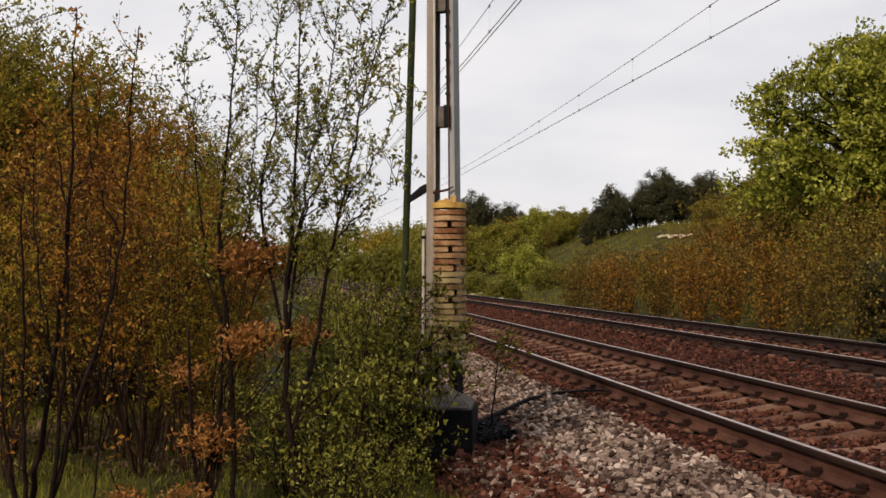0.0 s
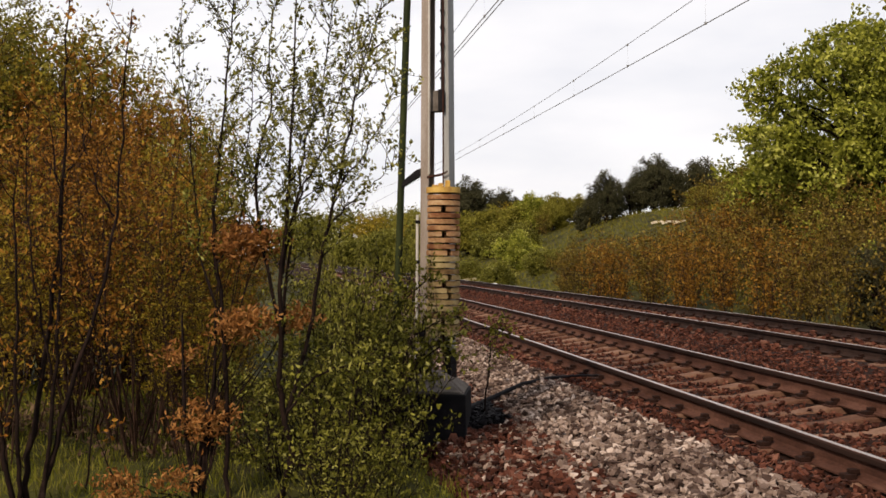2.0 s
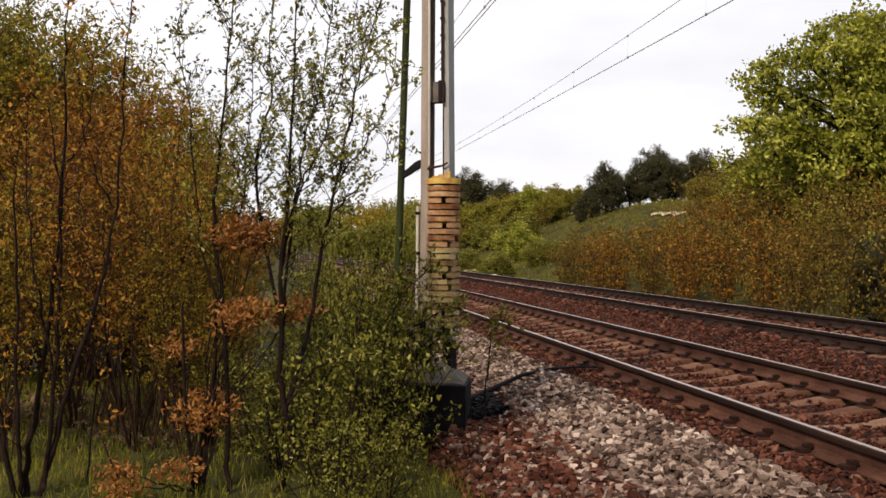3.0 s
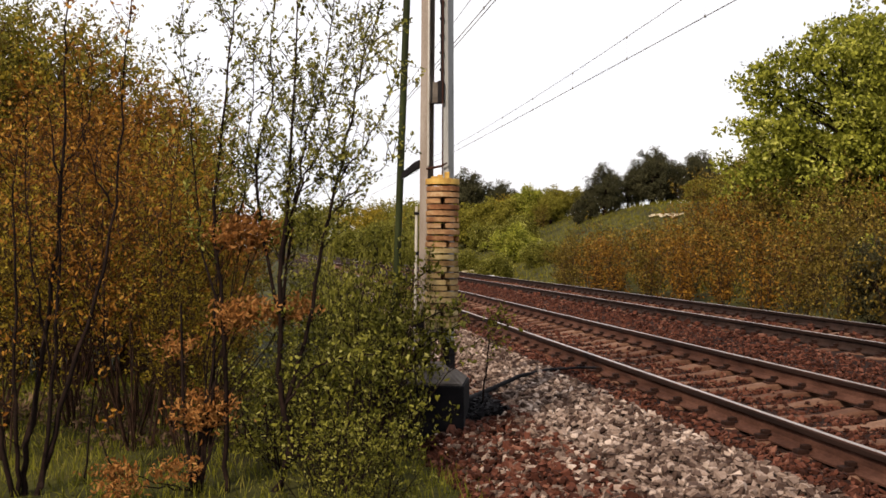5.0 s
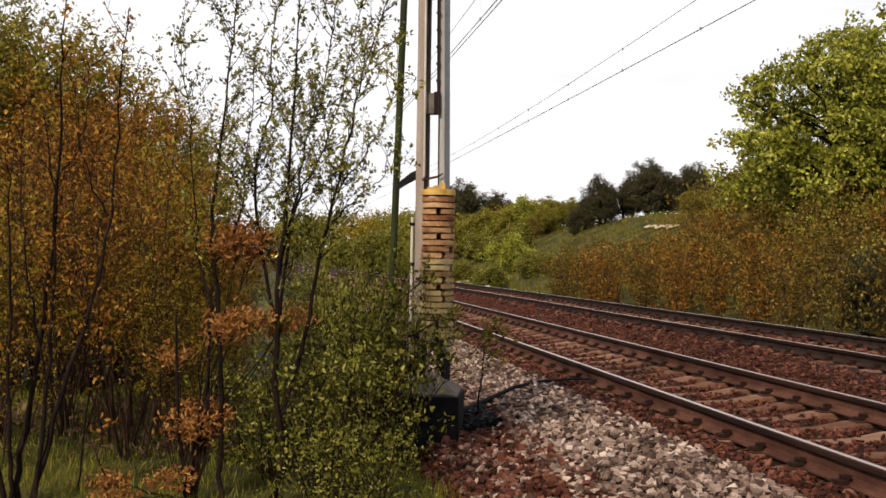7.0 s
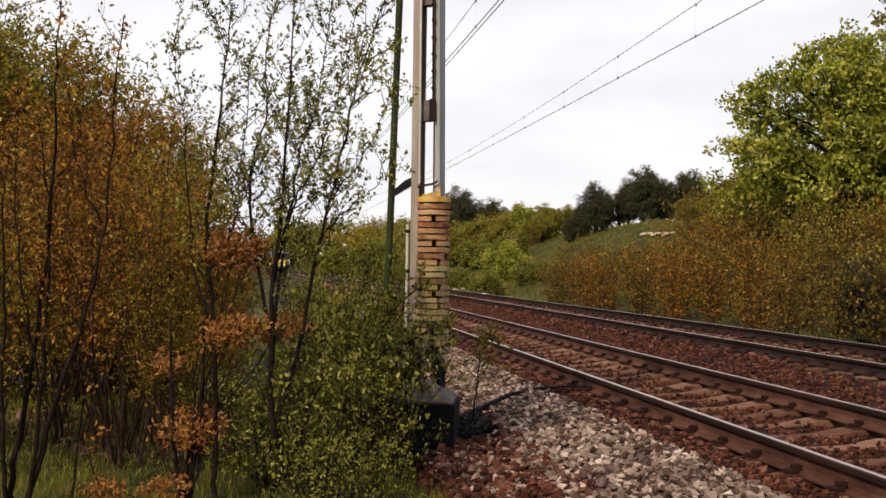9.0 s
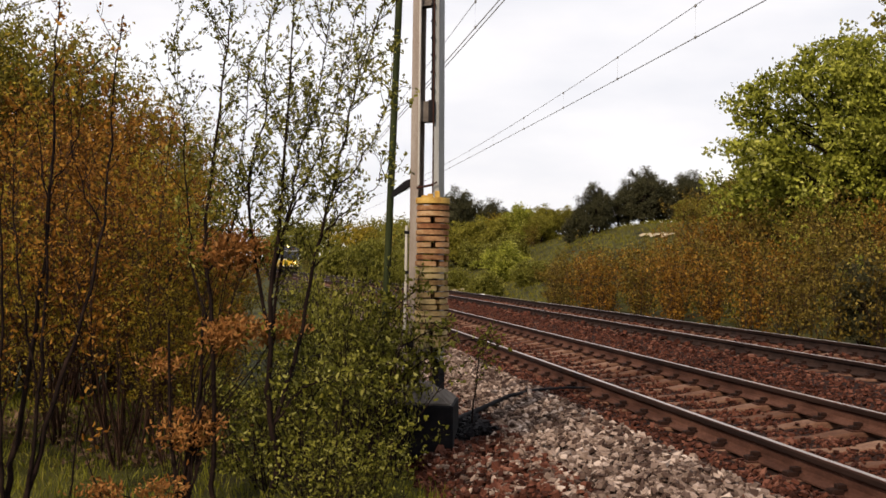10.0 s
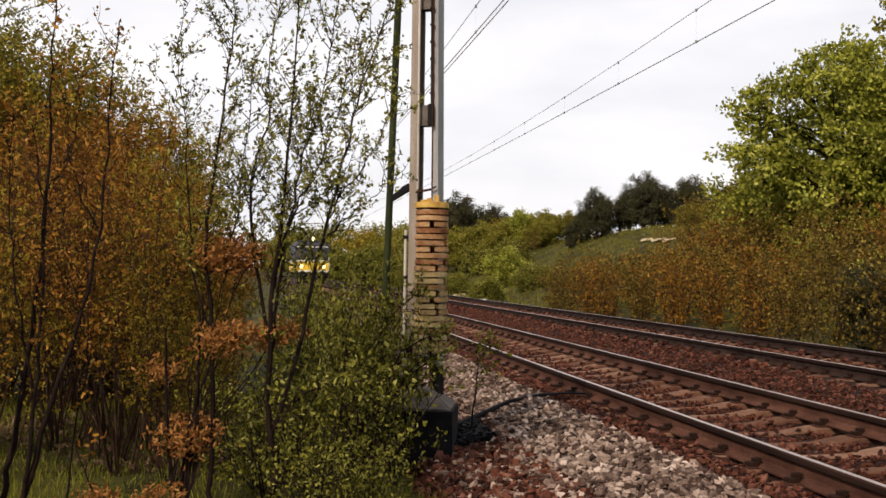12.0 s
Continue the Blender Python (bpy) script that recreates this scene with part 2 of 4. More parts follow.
class Wood:
    """Gathers tapered limbs (as tubes) and leaf places."""

    def __init__(self, seed):
        self.rng = np.random.default_rng(seed)
        self.v, self.f, self.count = [], [], 0
        self.tips = []

    def tube(self, pts, radii, sides=5):
        pts = np.asarray(pts, dtype=float)
        n = len(pts)
        d = np.gradient(pts, axis=0)
        d /= np.linalg.norm(d, axis=1)[:, None] + 1e-9
        ref = np.where(np.abs(d[:, 2:3]) > 0.9, np.array([[1.0, 0, 0]]), np.array([[0, 0, 1.0]]))
        u = np.cross(d, ref)
        u /= np.linalg.norm(u, axis=1)[:, None] + 1e-9
        w = np.cross(d, u)
        a = np.arange(sides) * 2 * np.pi / sides
        ring = u[:, None] * np.cos(a)[None, :, None] + w[:, None] * np.sin(a)[None, :, None]
        self.v.append((pts[:, None] + ring * np.asarray(radii)[:, None, None]).reshape(-1, 3))
        i, j = np.meshgrid(np.arange(n - 1), np.arange(sides), indexing="ij")
        k = (j + 1) % sides
        q = np.stack([i * sides + j, i * sides + k, (i + 1) * sides + k, (i + 1) * sides + j], -1).reshape(-1, 4)
        self.f.append(q + self.count)
        self.count += n * sides

    def limb(self, start, way, length, r, wander=0.12, up=0.1, taper=0.25, n=7, sides=5, draw=True):
        """A wandering limb. Returns its points."""
        p, d = np.array(start, float), np.array(way, float)
        d /= np.linalg.norm(d)
        pts = [p.copy()]
        for _ in range(n):
            d = d + self.rng.normal(0, wander, 3) + np.array([0, 0, up])
            d /= np.linalg.norm(d)
            p = p + d * length / n
            pts.append(p.copy())
        if draw:
            self.tube(pts, np.linspace(r, r * taper, n + 1), sides)
        return np.array(pts)

    def twigs(self, pts, count, length, r, spread=0.7, up=0.15, low=0.25, leafy=True, n=4, draw=True):
        """Side shoots along a limb. Returns their points."""
        made = []
        for _ in range(count):
            s = self.rng.uniform(low, 1.0) * (len(pts) - 1)
            i = min(int(s), len(pts) - 2)
            p = pts[i] + (pts[i + 1] - pts[i]) * (s - i)
            along = pts[i + 1] - pts[i]
            along = along / (np.linalg.norm(along) + 1e-9)
            side = self.rng.normal(0, 1, 3)
            side -= along * side.dot(along)
            side /= np.linalg.norm(side) + 1e-9
            q = self.limb(p, along * (1 - spread) + side * spread, length * self.rng.uniform(0.5, 1.2), r, 0.14, up, 0.3, n, 3, draw)
            made.append(q)
            if leafy:
                self.tips.append(q)
        return made

    def sprinkle(self, per_metre, tuft=0.0):
        """Leaf places along the gathered shoots, a share of them bunched at the ends."""
        out = []
        for q in self.tips:
            seg = np.linalg.norm(np.diff(q, axis=0), axis=1).sum()
            m = max(2, self.rng.poisson(seg * per_metre))
            s = self.rng.uniform(0.1, 1.0, m)
            s = np.where(self.rng.uniform(0, 1, m) < tuft, 0.86 + 0.14 * s, s) * (len(q) - 1)
            i = np.minimum(s.astype(int), len(q) - 2)
            out.append(q[i] + (q[i + 1] - q[i]) * (s - i)[:, None])
        return np.concatenate(out)

    def stems(self, name, mat, parent):
        return mesh_object(name, np.concatenate(self.v), np.concatenate(self.f), mat, parent, True)


def leaf_mesh(name, places, size, mat, parent, rng, narrow=0.5, lift=0.2, jitter=0.3, oval=False):
    """Many pointed, slightly folded leaves in one mesh; oval ones have a rounded outline and a midrib."""
    n = len(places)
    d = rng.normal(0, 1, (n, 3))
    d[:, 2] += lift
    d /= np.linalg.norm(d, axis=1)[:, None]
    s = np.cross(d, rng.normal(0, 1, (n, 3)))
    s /= np.linalg.norm(s, axis=1)[:, None] + 1e-9
    up = np.cross(s, d)
    ln = size * rng.uniform(0.6, 1.35, n)[:, None]
    base = places + rng.normal(0, size * jitter, (n, 3))
    if oval:
        def edge(along, wide, rise, side):
            return base + d * ln * along + side * s * ln * narrow * wide + up * ln * rise
        v = np.stack([base, edge(0.28, 0.42, 0.08, 1), edge(0.7, 0.4, 0.06, 1), base + d * ln - up * ln * 0.1, edge(0.7, 0.4, 0.06, -1), edge(0.28, 0.42, 0.08, -1)], 1).reshape(-1, 3)
        k = (np.arange(n) * 6)[:, None, None]
        return mesh_object(name, v, (np.array([[0, 1, 2, 3], [0, 3, 4, 5]])[None] + k).reshape(-1, 4), mat, parent)
    mid = base + d * ln * 0.5 - up * ln * 0.08
    v = np.stack([base, mid + s * ln * narrow / 2 + up * ln * 0.1, base + d * ln, mid - s * ln * narrow / 2 + up * ln * 0.1], 1).reshape(-1, 3)
    return mesh_object(name, v, np.arange(n * 4).reshape(-1, 4), mat, parent)


# ---- lie of the land ----
def land(x, y):
    """Height of the ground."""
    x, y = np.asarray(x, float), np.asarray(y, float)
    d = x + CURVE * np.clip(y, -100, 600) ** 2 / 2

    def ramp_up(a, b):
        t = np.clip((d - a) / (b - a), 0, 1)
        return t * t * (3 - 2 * t)

    h = -0.5 - 0.25 * ramp_up(1.5, 4) + 0.25 * ramp_up(10.5, 13.5)
    h = h + 5.2 * ramp_up(12.5, 31) + 6 * ramp_up(45, 160)
    left = np.clip((-5 - d) / 22, 0, 1)
    h = h + 2.6 * left * left * (3 - 2 * left)
    lump = 0.05 * np.sin(x * 1.7 + 0.6 * y) * np.sin(y * 1.3 - 0.4 * x) + 0.25 * np.sin(x * 0.21 + 1) * np.sin(y * 0.17) * np.clip((np.abs(d - 6) - 8) / 10, 0, 1)
    return h + lump


def grid_lines(stops):
    out = []
    for a, b, step in stops:
        out.append(np.arange(a, b, step))
    return np.concatenate(out + [np.array([stops[-1][1]])])


def build_ground():
    xs = grid_lines([(-1500, -200, 100), (-200, -40, 10), (-40, -14, 1.5), (-14, 16, 0.35), (16, 50, 1.2), (50, 200, 10), (200, 1500, 100)])
    ys = grid_lines([(-400, -60, 40), (-60, -5, 5), (-5, 25, 0.35), (25, 90, 1.2), (90, 300, 6), (300, 700, 25), (700, 2500, 150)])
    gx, gy = np.meshgrid(xs, ys, indexing="ij")
    v = np.stack([gx, gy, land(gx, gy)], -1).reshape(-1, 3)
    n = len(ys)
    i, j = np.meshgrid(np.arange(len(xs) - 1), np.arange(n - 1), indexing="ij")
    f = np.stack([i * n + j, (i + 1) * n + j, (i + 1) * n + j + 1, i * n + j + 1], -1).reshape(-1, 4)
    tagged(mesh_object("ground", v, f, M_GROUND, smooth=True), "rough grassy soil sloping up into railway banks", "ground", kind="structure")


BED_D = [1.1, 1.35, 1.9, 2.5, 2.8, 3.1, 3.6, 4.35, 5.1, 5.7, 6.4, 7.1, 7.7, 8.4, 9.1, 9.8, 10.4, 11.2, 12.0]
BED_Z = [-0.62, -0.47, -0.36, -0.24, -0.2, -0.195, -0.245, -0.262, -0.24, -0.222, -0.22, -0.18, -0.195, -0.19, -0.195, -0.185, -0.26, -0.5, -0.7]


def bed_height(d):
    return np.interp(d, BED_D, BED_Z) + 0.022 * np.clip((d - 2.5) / 0.4, 0, 1)


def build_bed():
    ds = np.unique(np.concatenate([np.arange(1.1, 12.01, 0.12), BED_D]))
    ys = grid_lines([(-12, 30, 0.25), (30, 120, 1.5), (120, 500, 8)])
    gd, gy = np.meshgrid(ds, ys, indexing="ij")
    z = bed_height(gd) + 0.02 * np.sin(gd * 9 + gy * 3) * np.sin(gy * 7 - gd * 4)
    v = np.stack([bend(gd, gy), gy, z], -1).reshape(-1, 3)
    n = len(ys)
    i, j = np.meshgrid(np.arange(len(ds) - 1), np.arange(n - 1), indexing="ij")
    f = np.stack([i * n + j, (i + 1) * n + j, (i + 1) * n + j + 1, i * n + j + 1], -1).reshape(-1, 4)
    tagged(mesh_object("ballast_bed", v, f, M_BED, smooth=True), "rusty brown crushed-stone ballast bed, near-black for the shade between stones", "ballast", kind="structure")


def stones(name, label, count, d0, d1, y0, y1, size, mat, seed, power=1.6, sink=0.3):
    """Loose broken stones strewn over the bed, thickest near the eye."""
    rng = np.random.default_rng(seed)
    iv = np.array([(x, y, z) for x in (-1, 1) for y in (-1, 1) for z in (-1, 1)]) * 0.72
    fi = np.array([(0, 1, 3), (0, 3, 2), (4, 6, 7), (4, 7, 5), (0, 4, 5), (0, 5, 1), (2, 3, 7), (2, 7, 6), (0, 2, 6), (0, 6, 4), (1, 5, 7), (1, 7, 3)])
    d = rng.uniform(d0, d1, count)
    y = y0 + (y1 - y0) * rng.uniform(0, 1, count) ** power
    off = np.minimum(np.abs(d - T1), np.abs(d - T2))
    seat = np.abs((y - np.where(d < 6.4, 0.27, 0.1) + 0.3) % 0.6 - 0.3)
    bare = ((off < 1.15) & (d > T1 - 0.7) & (seat < 0.08) & (rng.uniform(0, 1, count) < 0.85)) | (np.abs(off - 0.7525) < 0.16)
    d, y = d[~bare], y[~bare]
    count = len(d)
    r = size * rng.uniform(0.55, 1.3, count)
    shape = np.stack([rng.uniform(0.7, 1.3, count), rng.uniform(0.55, 1.0, count), rng.uniform(0.38, 0.75, count)], -1)
    v = (iv[None] + rng.normal(0, 0.26, (count, 8, 3))) * shape[:, None] * r[:, None, None]
    a, b = rng.uniform(0, 6.28, count), rng.uniform(-0.8, 0.8, count)
    c, s = np.cos(b)[:, None], np.sin(b)[:, None]
    vx, vz = v[..., 0] * c - v[..., 2] * s, v[..., 0] * s + v[..., 2] * c
    c, s = np.cos(a)[:, None], np.sin(a)[:, None]
    v = np.stack([vx * c - v[..., 1] * s, vx * s + v[..., 1] * c, vz], -1)
    p = np.stack([bend(d, y), y, bed_height(d) + r * (0.5 - sink) + rng.uniform(-1.1, 1.7, count) * r], -1)
    f = (fi[None] + (np.arange(count) * 8)[:, None, None]).reshape(-1, 3)
    tagged(mesh_object(name, (v + p[:, None]).reshape(-1, 3), f, mat), label, "gravel", kind="stuff")


# ---- the permanent way ----
RAIL_PROFILE = [(-0.075, -0.172), (0.075, -0.172), (0.075, -0.16), (0.02, -0.14), (0.0085, -0.12), (0.0085, -0.055), (0.036, -0.04), (0.036, -0.012),
                (0.027, 0.0), (-0.027, 0.0), (-0.036, -0.012), (-0.036, -0.04), (-0.0085, -0.055), (-0.0085, -0.12), (-0.02, -0.14), (-0.075, -0.16)]
HEAD_PROFILE = [(0.037, -0.042), (0.0375, -0.012), (0.03, -0.002), (-0.03, -0.002), (-0.0375, -0.012), (-0.037, -0.042)]


def rail_strip(name, d, lift, profile, mat, parent=None, closed=True):
    ys = grid_lines([(-12, 60, 2.0), (60, 500, 8.0)])
    pr = np.array(profile)
    v = np.stack([bend(d, ys)[:, None] + pr[:, 0][None], np.repeat(ys[:, None], len(pr), 1), np.full((len(ys), 1), lift) + pr[:, 1][None]], -1).reshape(-1, 3)
    k = len(pr)
    m = k if closed else k - 1
    i, j = np.meshgrid(np.arange(len(ys) - 1), np.arange(m), indexing="ij")
    j2 = (j + 1) % k
    f = np.stack([i * k + j, i * k + j2, (i + 1) * k + j2, (i + 1) * k + j], -1).reshape(-1, 4)
    return mesh_object(name, v, f, mat, parent)


def build_rails():
    for d, lift in ((T1 - 0.7525, -0.018), (T1 + 0.7525, 0.018), (T2 - 0.7525, 0.02), (T2 + 0.7525, 0.056)):
        rail = empty("rail", pose(0, 0, 0), "rusty steel rail with a worn shiny running surface", "rail", "rails of the two tracks")
        rail_strip("web_and_foot", d, lift, RAIL_PROFILE, M_RAIL if d < 6 else M_RAIL_DARK, rail)
        rail_strip("head_flank", d, lift, HEAD_PROFILE, M_HEAD, rail)
        rail_strip("running_surface", d, lift + 0.0015, [(0.02, -0.001), (0.016, 0.001), (-0.016, 0.001), (-0.02, -0.001)], M_RAILTOP, rail, False)


def sleeper_block():
    """A concrete sleeper: high rail seats, a lower and narrower waist."""
    half = [(0.0, -0.232, 0.085), (0.26, -0.228, 0.09), (0.42, -0.205, 0.102), (0.56, -0.186, 0.112), (0.92, -0.183, 0.116), (1.1, -0.2, 0.112), (1.3, -0.225, 0.106)]
    spine = [(-x, z, w) for x, z, w in reversed(half[1:])] + half
    bm = bmesh.new()
    rings = []
    for x, z, w in spine:
        rings.append([bm.verts.new((x, y, h)) for y, h in ((-w - 0.03, -0.38), (-w, z - 0.012), (-w + 0.014, z), (w - 0.014, z), (w, z - 0.012), (w + 0.03, -0.38))])
    for a, b in zip(rings, rings[1:]):
        for k in range(6):
            bm.faces.new((a[k], a[(k + 1) % 6], b[(k + 1) % 6], b[k]))
    bm.faces.new(rings[0])
    bm.faces.new(rings[-1])
    bmesh.ops.recalc_face_normals(bm, faces=bm.faces[:])
    return bm


def build_sleepers():
    first = None
    for track, lift, phase in ((T1, 0.008, 0.27), (T2, 0.046, 0.1)):
        for i in range(-6, 175):
            s = phase + 0.6 * i
            turn = math.degrees(CURVE * s)
            m = pose(bend(track, s), s, lift, 0, -0.9, turn + random.uniform(-1.2, 1.2))
            if first is None:
                first = empty("sleeper", m, "rust-dusted concrete sleeper with a dipped middle sunk in ballast", "sleeper", "sleepers under the tracks")
                part("block", sleeper_block(), M_SLEEPER, first)
                for side in (-1, 1):
                    c = side * 0.7525
                    plate = part("base_plate", boxed(c - 0.16, c + 0.16, -0.08, 0.08, -0.188, -0.172, 0.004), M_PLATE, first)
                    for k in (-1, 1):
                        bm = bmesh.new()
                        x = c + k * 0.1
                        box(bm, x - 0.04, x + 0.04, -0.045, 0.045, -0.174, -0.14, 0.008)
                        box(bm, x - 0.03 - k * 0.035, x + 0.03 - k * 0.035, -0.03, 0.03, -0.142, -0.112, 0.006)
                        part("rail_clamp", bm, M_CLAMP, plate)
            else:
                copy_thing(first, m)


# ---- mast, footing and tension weights ----
MAST_X, MAST_Y = 1.4, 9.8


def channel(bm, x, open_to, z0, z1, x_top, depth=0.13, flange=0.08, t=0.01):
    """An upright U-section whose web stands at x (x_top at its head)."""
    h = depth / 2
    outline = [(0, -h), (flange, -h), (flange, -h + t), (t, -h + t), (t, h - t), (flange, h - t), (flange, h), (0, h)]
    low = [bm.verts.new((x + open_to * a, b, z0)) for a, b in outline]
    high = [bm.verts.new((x_top + open_to * a, b, z1)) for a, b in outline]
    for k in range(8):
        bm.faces.new((low[k], low[(k + 1) % 8], high[(k + 1) % 8], high[k]))
    bm.faces.new(low)
    bm.faces.new(high)
    bmesh.ops.recalc_face_normals(bm, faces=bm.faces[:])
    return bm


def build_mast():
    turn = -32
    base = 0.1
    mast = empty("catenary_mast", pose(MAST_X, MAST_Y, base, 0, 0, turn), "tall galvanised steel twin-channel catenary mast, foot painted black", "mast")
    half, top = 0.155, 0.1
    part("channel", channel(bmesh.new(), -half, 1, 0.0, 8.4, -top), M_STEEL_WARM, mast, "weathered steel channel with warm light put into its brown tone")
    part("channel", channel(bmesh.new(), half, -1, 0.0, 8.4, top, flange=0.05), M_STEEL_COOL, mast, "galvanised steel channel with cool light put into its grey tone")
    for side in (-1, 1):
        x = side * half
        part("painted_foot", boxed(min(x - side * 0.004, x - side * 0.06), max(x + side * 0.004, x - side * 0.06), -0.068, 0.068, 0.0, 0.26), M_BLACK, mast, "black bitumen-painted foot")
    for i in range(8):
        z = 0.31 + i * 1.07
        w = half - (half - top) * z / 8.6
        for y in (-0.05, 0.044):
            # Plates take the darker cap grey: the shade between the channels is painted.
            part("batten_plate", boxed(-w + 0.012, w - 0.012, y, y + 0.006, z, z + 0.19, 0.002), M_CONCRETE, mast, "batten plate darkened for the shade between the channels")
    bm = bmesh.new()
    rod(bm, (0.085, -0.09, 2.6), (0.06, -0.09, 8.3), 0.012, 6)
    part("earth_cable", bm, M_BLACK, mast, "dark earthing cable")
    for i in range(9):
        z = 2.73 + i * 0.155
        bm = boxed(0.068, 0.102, -0.108, -0.074, z, z + 0.022, 0.004)
        part("cable_clip", bm, M_BLACK, mast)
    part("junction_box", boxed(0.055, 0.105, -0.12, -0.074, 2.44, 2.64, 0.008), M_BLACK, mast, "small dark steel box")
    bm = bmesh.new()
    rod(bm, (-half - 0.05, -0.03, 0.1), (-half - 0.035, -0.03, 1.5), 0.015, 8)
    part("conduit", bm, M_PALE, mast, "pale cable conduit")
    for z in (0.5, 1.05, 1.42):
        part("conduit_bracket", boxed(-half - 0.055, -half + 0.01, -0.05, -0.01, z, z + 0.03, 0.004), M_BLACK, mast)
    bm = bmesh.new()
    rod(bm, (-0.045, -0.095, 1.87), (-0.03, -0.095, 8.2), 0.011, 8)
    part("guide_rod", bm, M_PALE, mast, "pale steel guide rod")
    part("conduit_clamp", boxed(-half - 0.02, -half + 0.06, -0.09, -0.066, 0.33, 0.5, 0.006), M_BLACK, mast)
    # arm that ties the weight guide to the leaning post
    bm = bmesh.new()
    vs = [(-0.36, -0.03, 1.76), (-0.34, -0.03, 1.82), (-0.22, -0.03, 1.91), (-0.17, -0.03, 1.93), (-0.17, -0.03, 1.86), (-0.25, -0.03, 1.82)]
    bot = [bm.verts.new(Vector(p)) for p in vs]
    face = bm.faces.new(bot)
    ext = bmesh.ops.extrude_face_region(bm, geom=[face])["geom"]
    bmesh.ops.translate(bm, verts=[g for g in ext if isinstance(g, bmesh.types.BMVert)], vec=(0, 0.05, 0))
    bmesh.ops.recalc_face_normals(bm, faces=bm.faces[:])
    part("stay_arm", bm, M_BLACK, mast, "dark forged steel arm")
    bm = bmesh.new()
    rod(bm, (-0.06, -0.1, 1.84), (0.1, -0.1, 1.865), 0.011, 6)
    rod(bm, (0.09, -0.1, 1.86), (0.14, -0.1, 1.89), 0.008, 6)
    part("guide_bar", bm, M_PLATE, mast, "rusty guide bar")

    foot = empty("mast_footing", pose(1.33, 9.72, -0.62, 0, 0, -14), "grey concrete mast footing with black bitumen sides", "footing")
    bm = bmesh.new()
    box(bm, -0.34, 0.34, -0.34, 0.34, 0.0, 0.62, 0.015)
    part("block", bm, M_BLACK, foot, "black bitumen-coated block")
    bm = bmesh.new()
    bmesh.ops.create_cone(bm, cap_ends=True, segments=4, radius1=0.485, radius2=0.17, depth=0.17, matrix=Matrix.Translation((0, 0, 0.706)) @ Matrix.Rotation(radians(45), 4, "Z"))
    bmesh.ops.bevel(bm, geom=bm.edges[:], offset=0.025, segments=3, affect="EDGES")
    part("cap", bm, M_CONCRETE, foot, "sloping weathered concrete cap")


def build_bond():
    """The earthing bond from the footing to the near rail; its thick start draws the mast's shadow."""
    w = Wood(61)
    ob = empty("bond_cable", pose(0, 0, 0), "black earthing cable from the footing to the rail, thickened to draw the mast's shadow", "cable")
    # Widest by the footing, where the black tube doubles as the mast's shadow.
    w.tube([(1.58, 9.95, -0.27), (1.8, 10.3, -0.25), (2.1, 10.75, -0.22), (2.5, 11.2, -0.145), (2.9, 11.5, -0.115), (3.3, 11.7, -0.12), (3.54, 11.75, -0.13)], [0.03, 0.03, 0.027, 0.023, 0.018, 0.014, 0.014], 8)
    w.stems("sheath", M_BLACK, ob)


def build_weights():
    x, y = 1.415, 9.55
    z_top, pitch, r = 1.84, 0.0555, 0.148
    stack = empty("tension_weight_stack", pose(x, y, 0), "stack of yellowed rusty slotted cast weights hanging on a mast", "counterweight")
    bm = bmesh.new()
    rod(bm, (0, 0, 0.2), (0, 0, 4.6), 0.007, 8)
    part("hanger_rod", bm, M_PLATE, stack)
    meshes = {}
    for i in range(23):
        z = z_top - 0.06 - pitch * (i + 1)
        low = i > 9
        if low not in meshes:
            bm = bmesh.new()
            a = [math.radians(8 + k * 344 / 31) for k in range(32)]
            ring = [(r * math.cos(q), r * math.sin(q)) for q in a] + [(0.0, -0.021), (0.0, 0.021)]
            face = bm.faces.new([bm.verts.new((px, py, 0)) for px, py in ring])
            ext = bmesh.ops.extrude_face_region(bm, geom=[face])["geom"]
            bmesh.ops.translate(bm, verts=[g for g in ext if isinstance(g, bmesh.types.BMVert)], vec=(0, 0, 0.0435))
            bmesh.ops.recalc_face_normals(bm, faces=bm.faces[:])
            rims = [e for e in bm.edges if abs(e.verts[0].co.z - e.verts[1].co.z) < 1e-5]
            bmesh.ops.bevel(bm, geom=rims, offset=0.003, segments=2, affect="EDGES")
            me = bpy.data.meshes.new("weight")
            bm.to_mesh(me)
            bm.free()
            me.materials.append(M_WEIGHT_LOW if low else M_WEIGHT)
            meshes[low] = me
        w = new("weight", meshes[low])
        w.parent = stack
        facing = random.choice([-48, -75, 118, -98, 100, 60, 150, -40, 80])
        w.matrix_basis = pose(random.uniform(-0.007, 0.007), random.uniform(-0.007, 0.007), z, random.uniform(-1.3, 1.3), random.uniform(-1.3, 1.3), facing)
    bm = bmesh.new()
    bmesh.ops.create_cone(bm, cap_ends=True, segments=32, radius1=r + 0.006, radius2=r + 0.004, depth=0.05, matrix=Matrix.Translation((0, 0, z_top - 0.03)))
    box(bm, -0.045, 0.0, -0.03, 0.03, z_top - 0.01, z_top + 0.035, 0.008)
    box(bm, 0.02, 0.06, -0.03, 0.03, z_top - 0.01, z_top + 0.06, 0.008)
    box(bm, -0.1, -0.05, -0.03, 0.03, z_top - 0.01, z_top + 0.02, 0.008)
    part("cap", bm, M_YELLOW, stack, "bright yellow painted cap")


def build_post():
    ob = empty("leaning_post", pose(0.0, 0.0, 0.0), "thin dark green painted steel post leaning beside a mast", "post")
    bm = bmesh.new()
    rod(bm, (1.03, 10.3, -0.6), (1.2, 10.3, 4.4), 0.034, 12)
    part("tube", bm, M_GREENPOLE, ob)


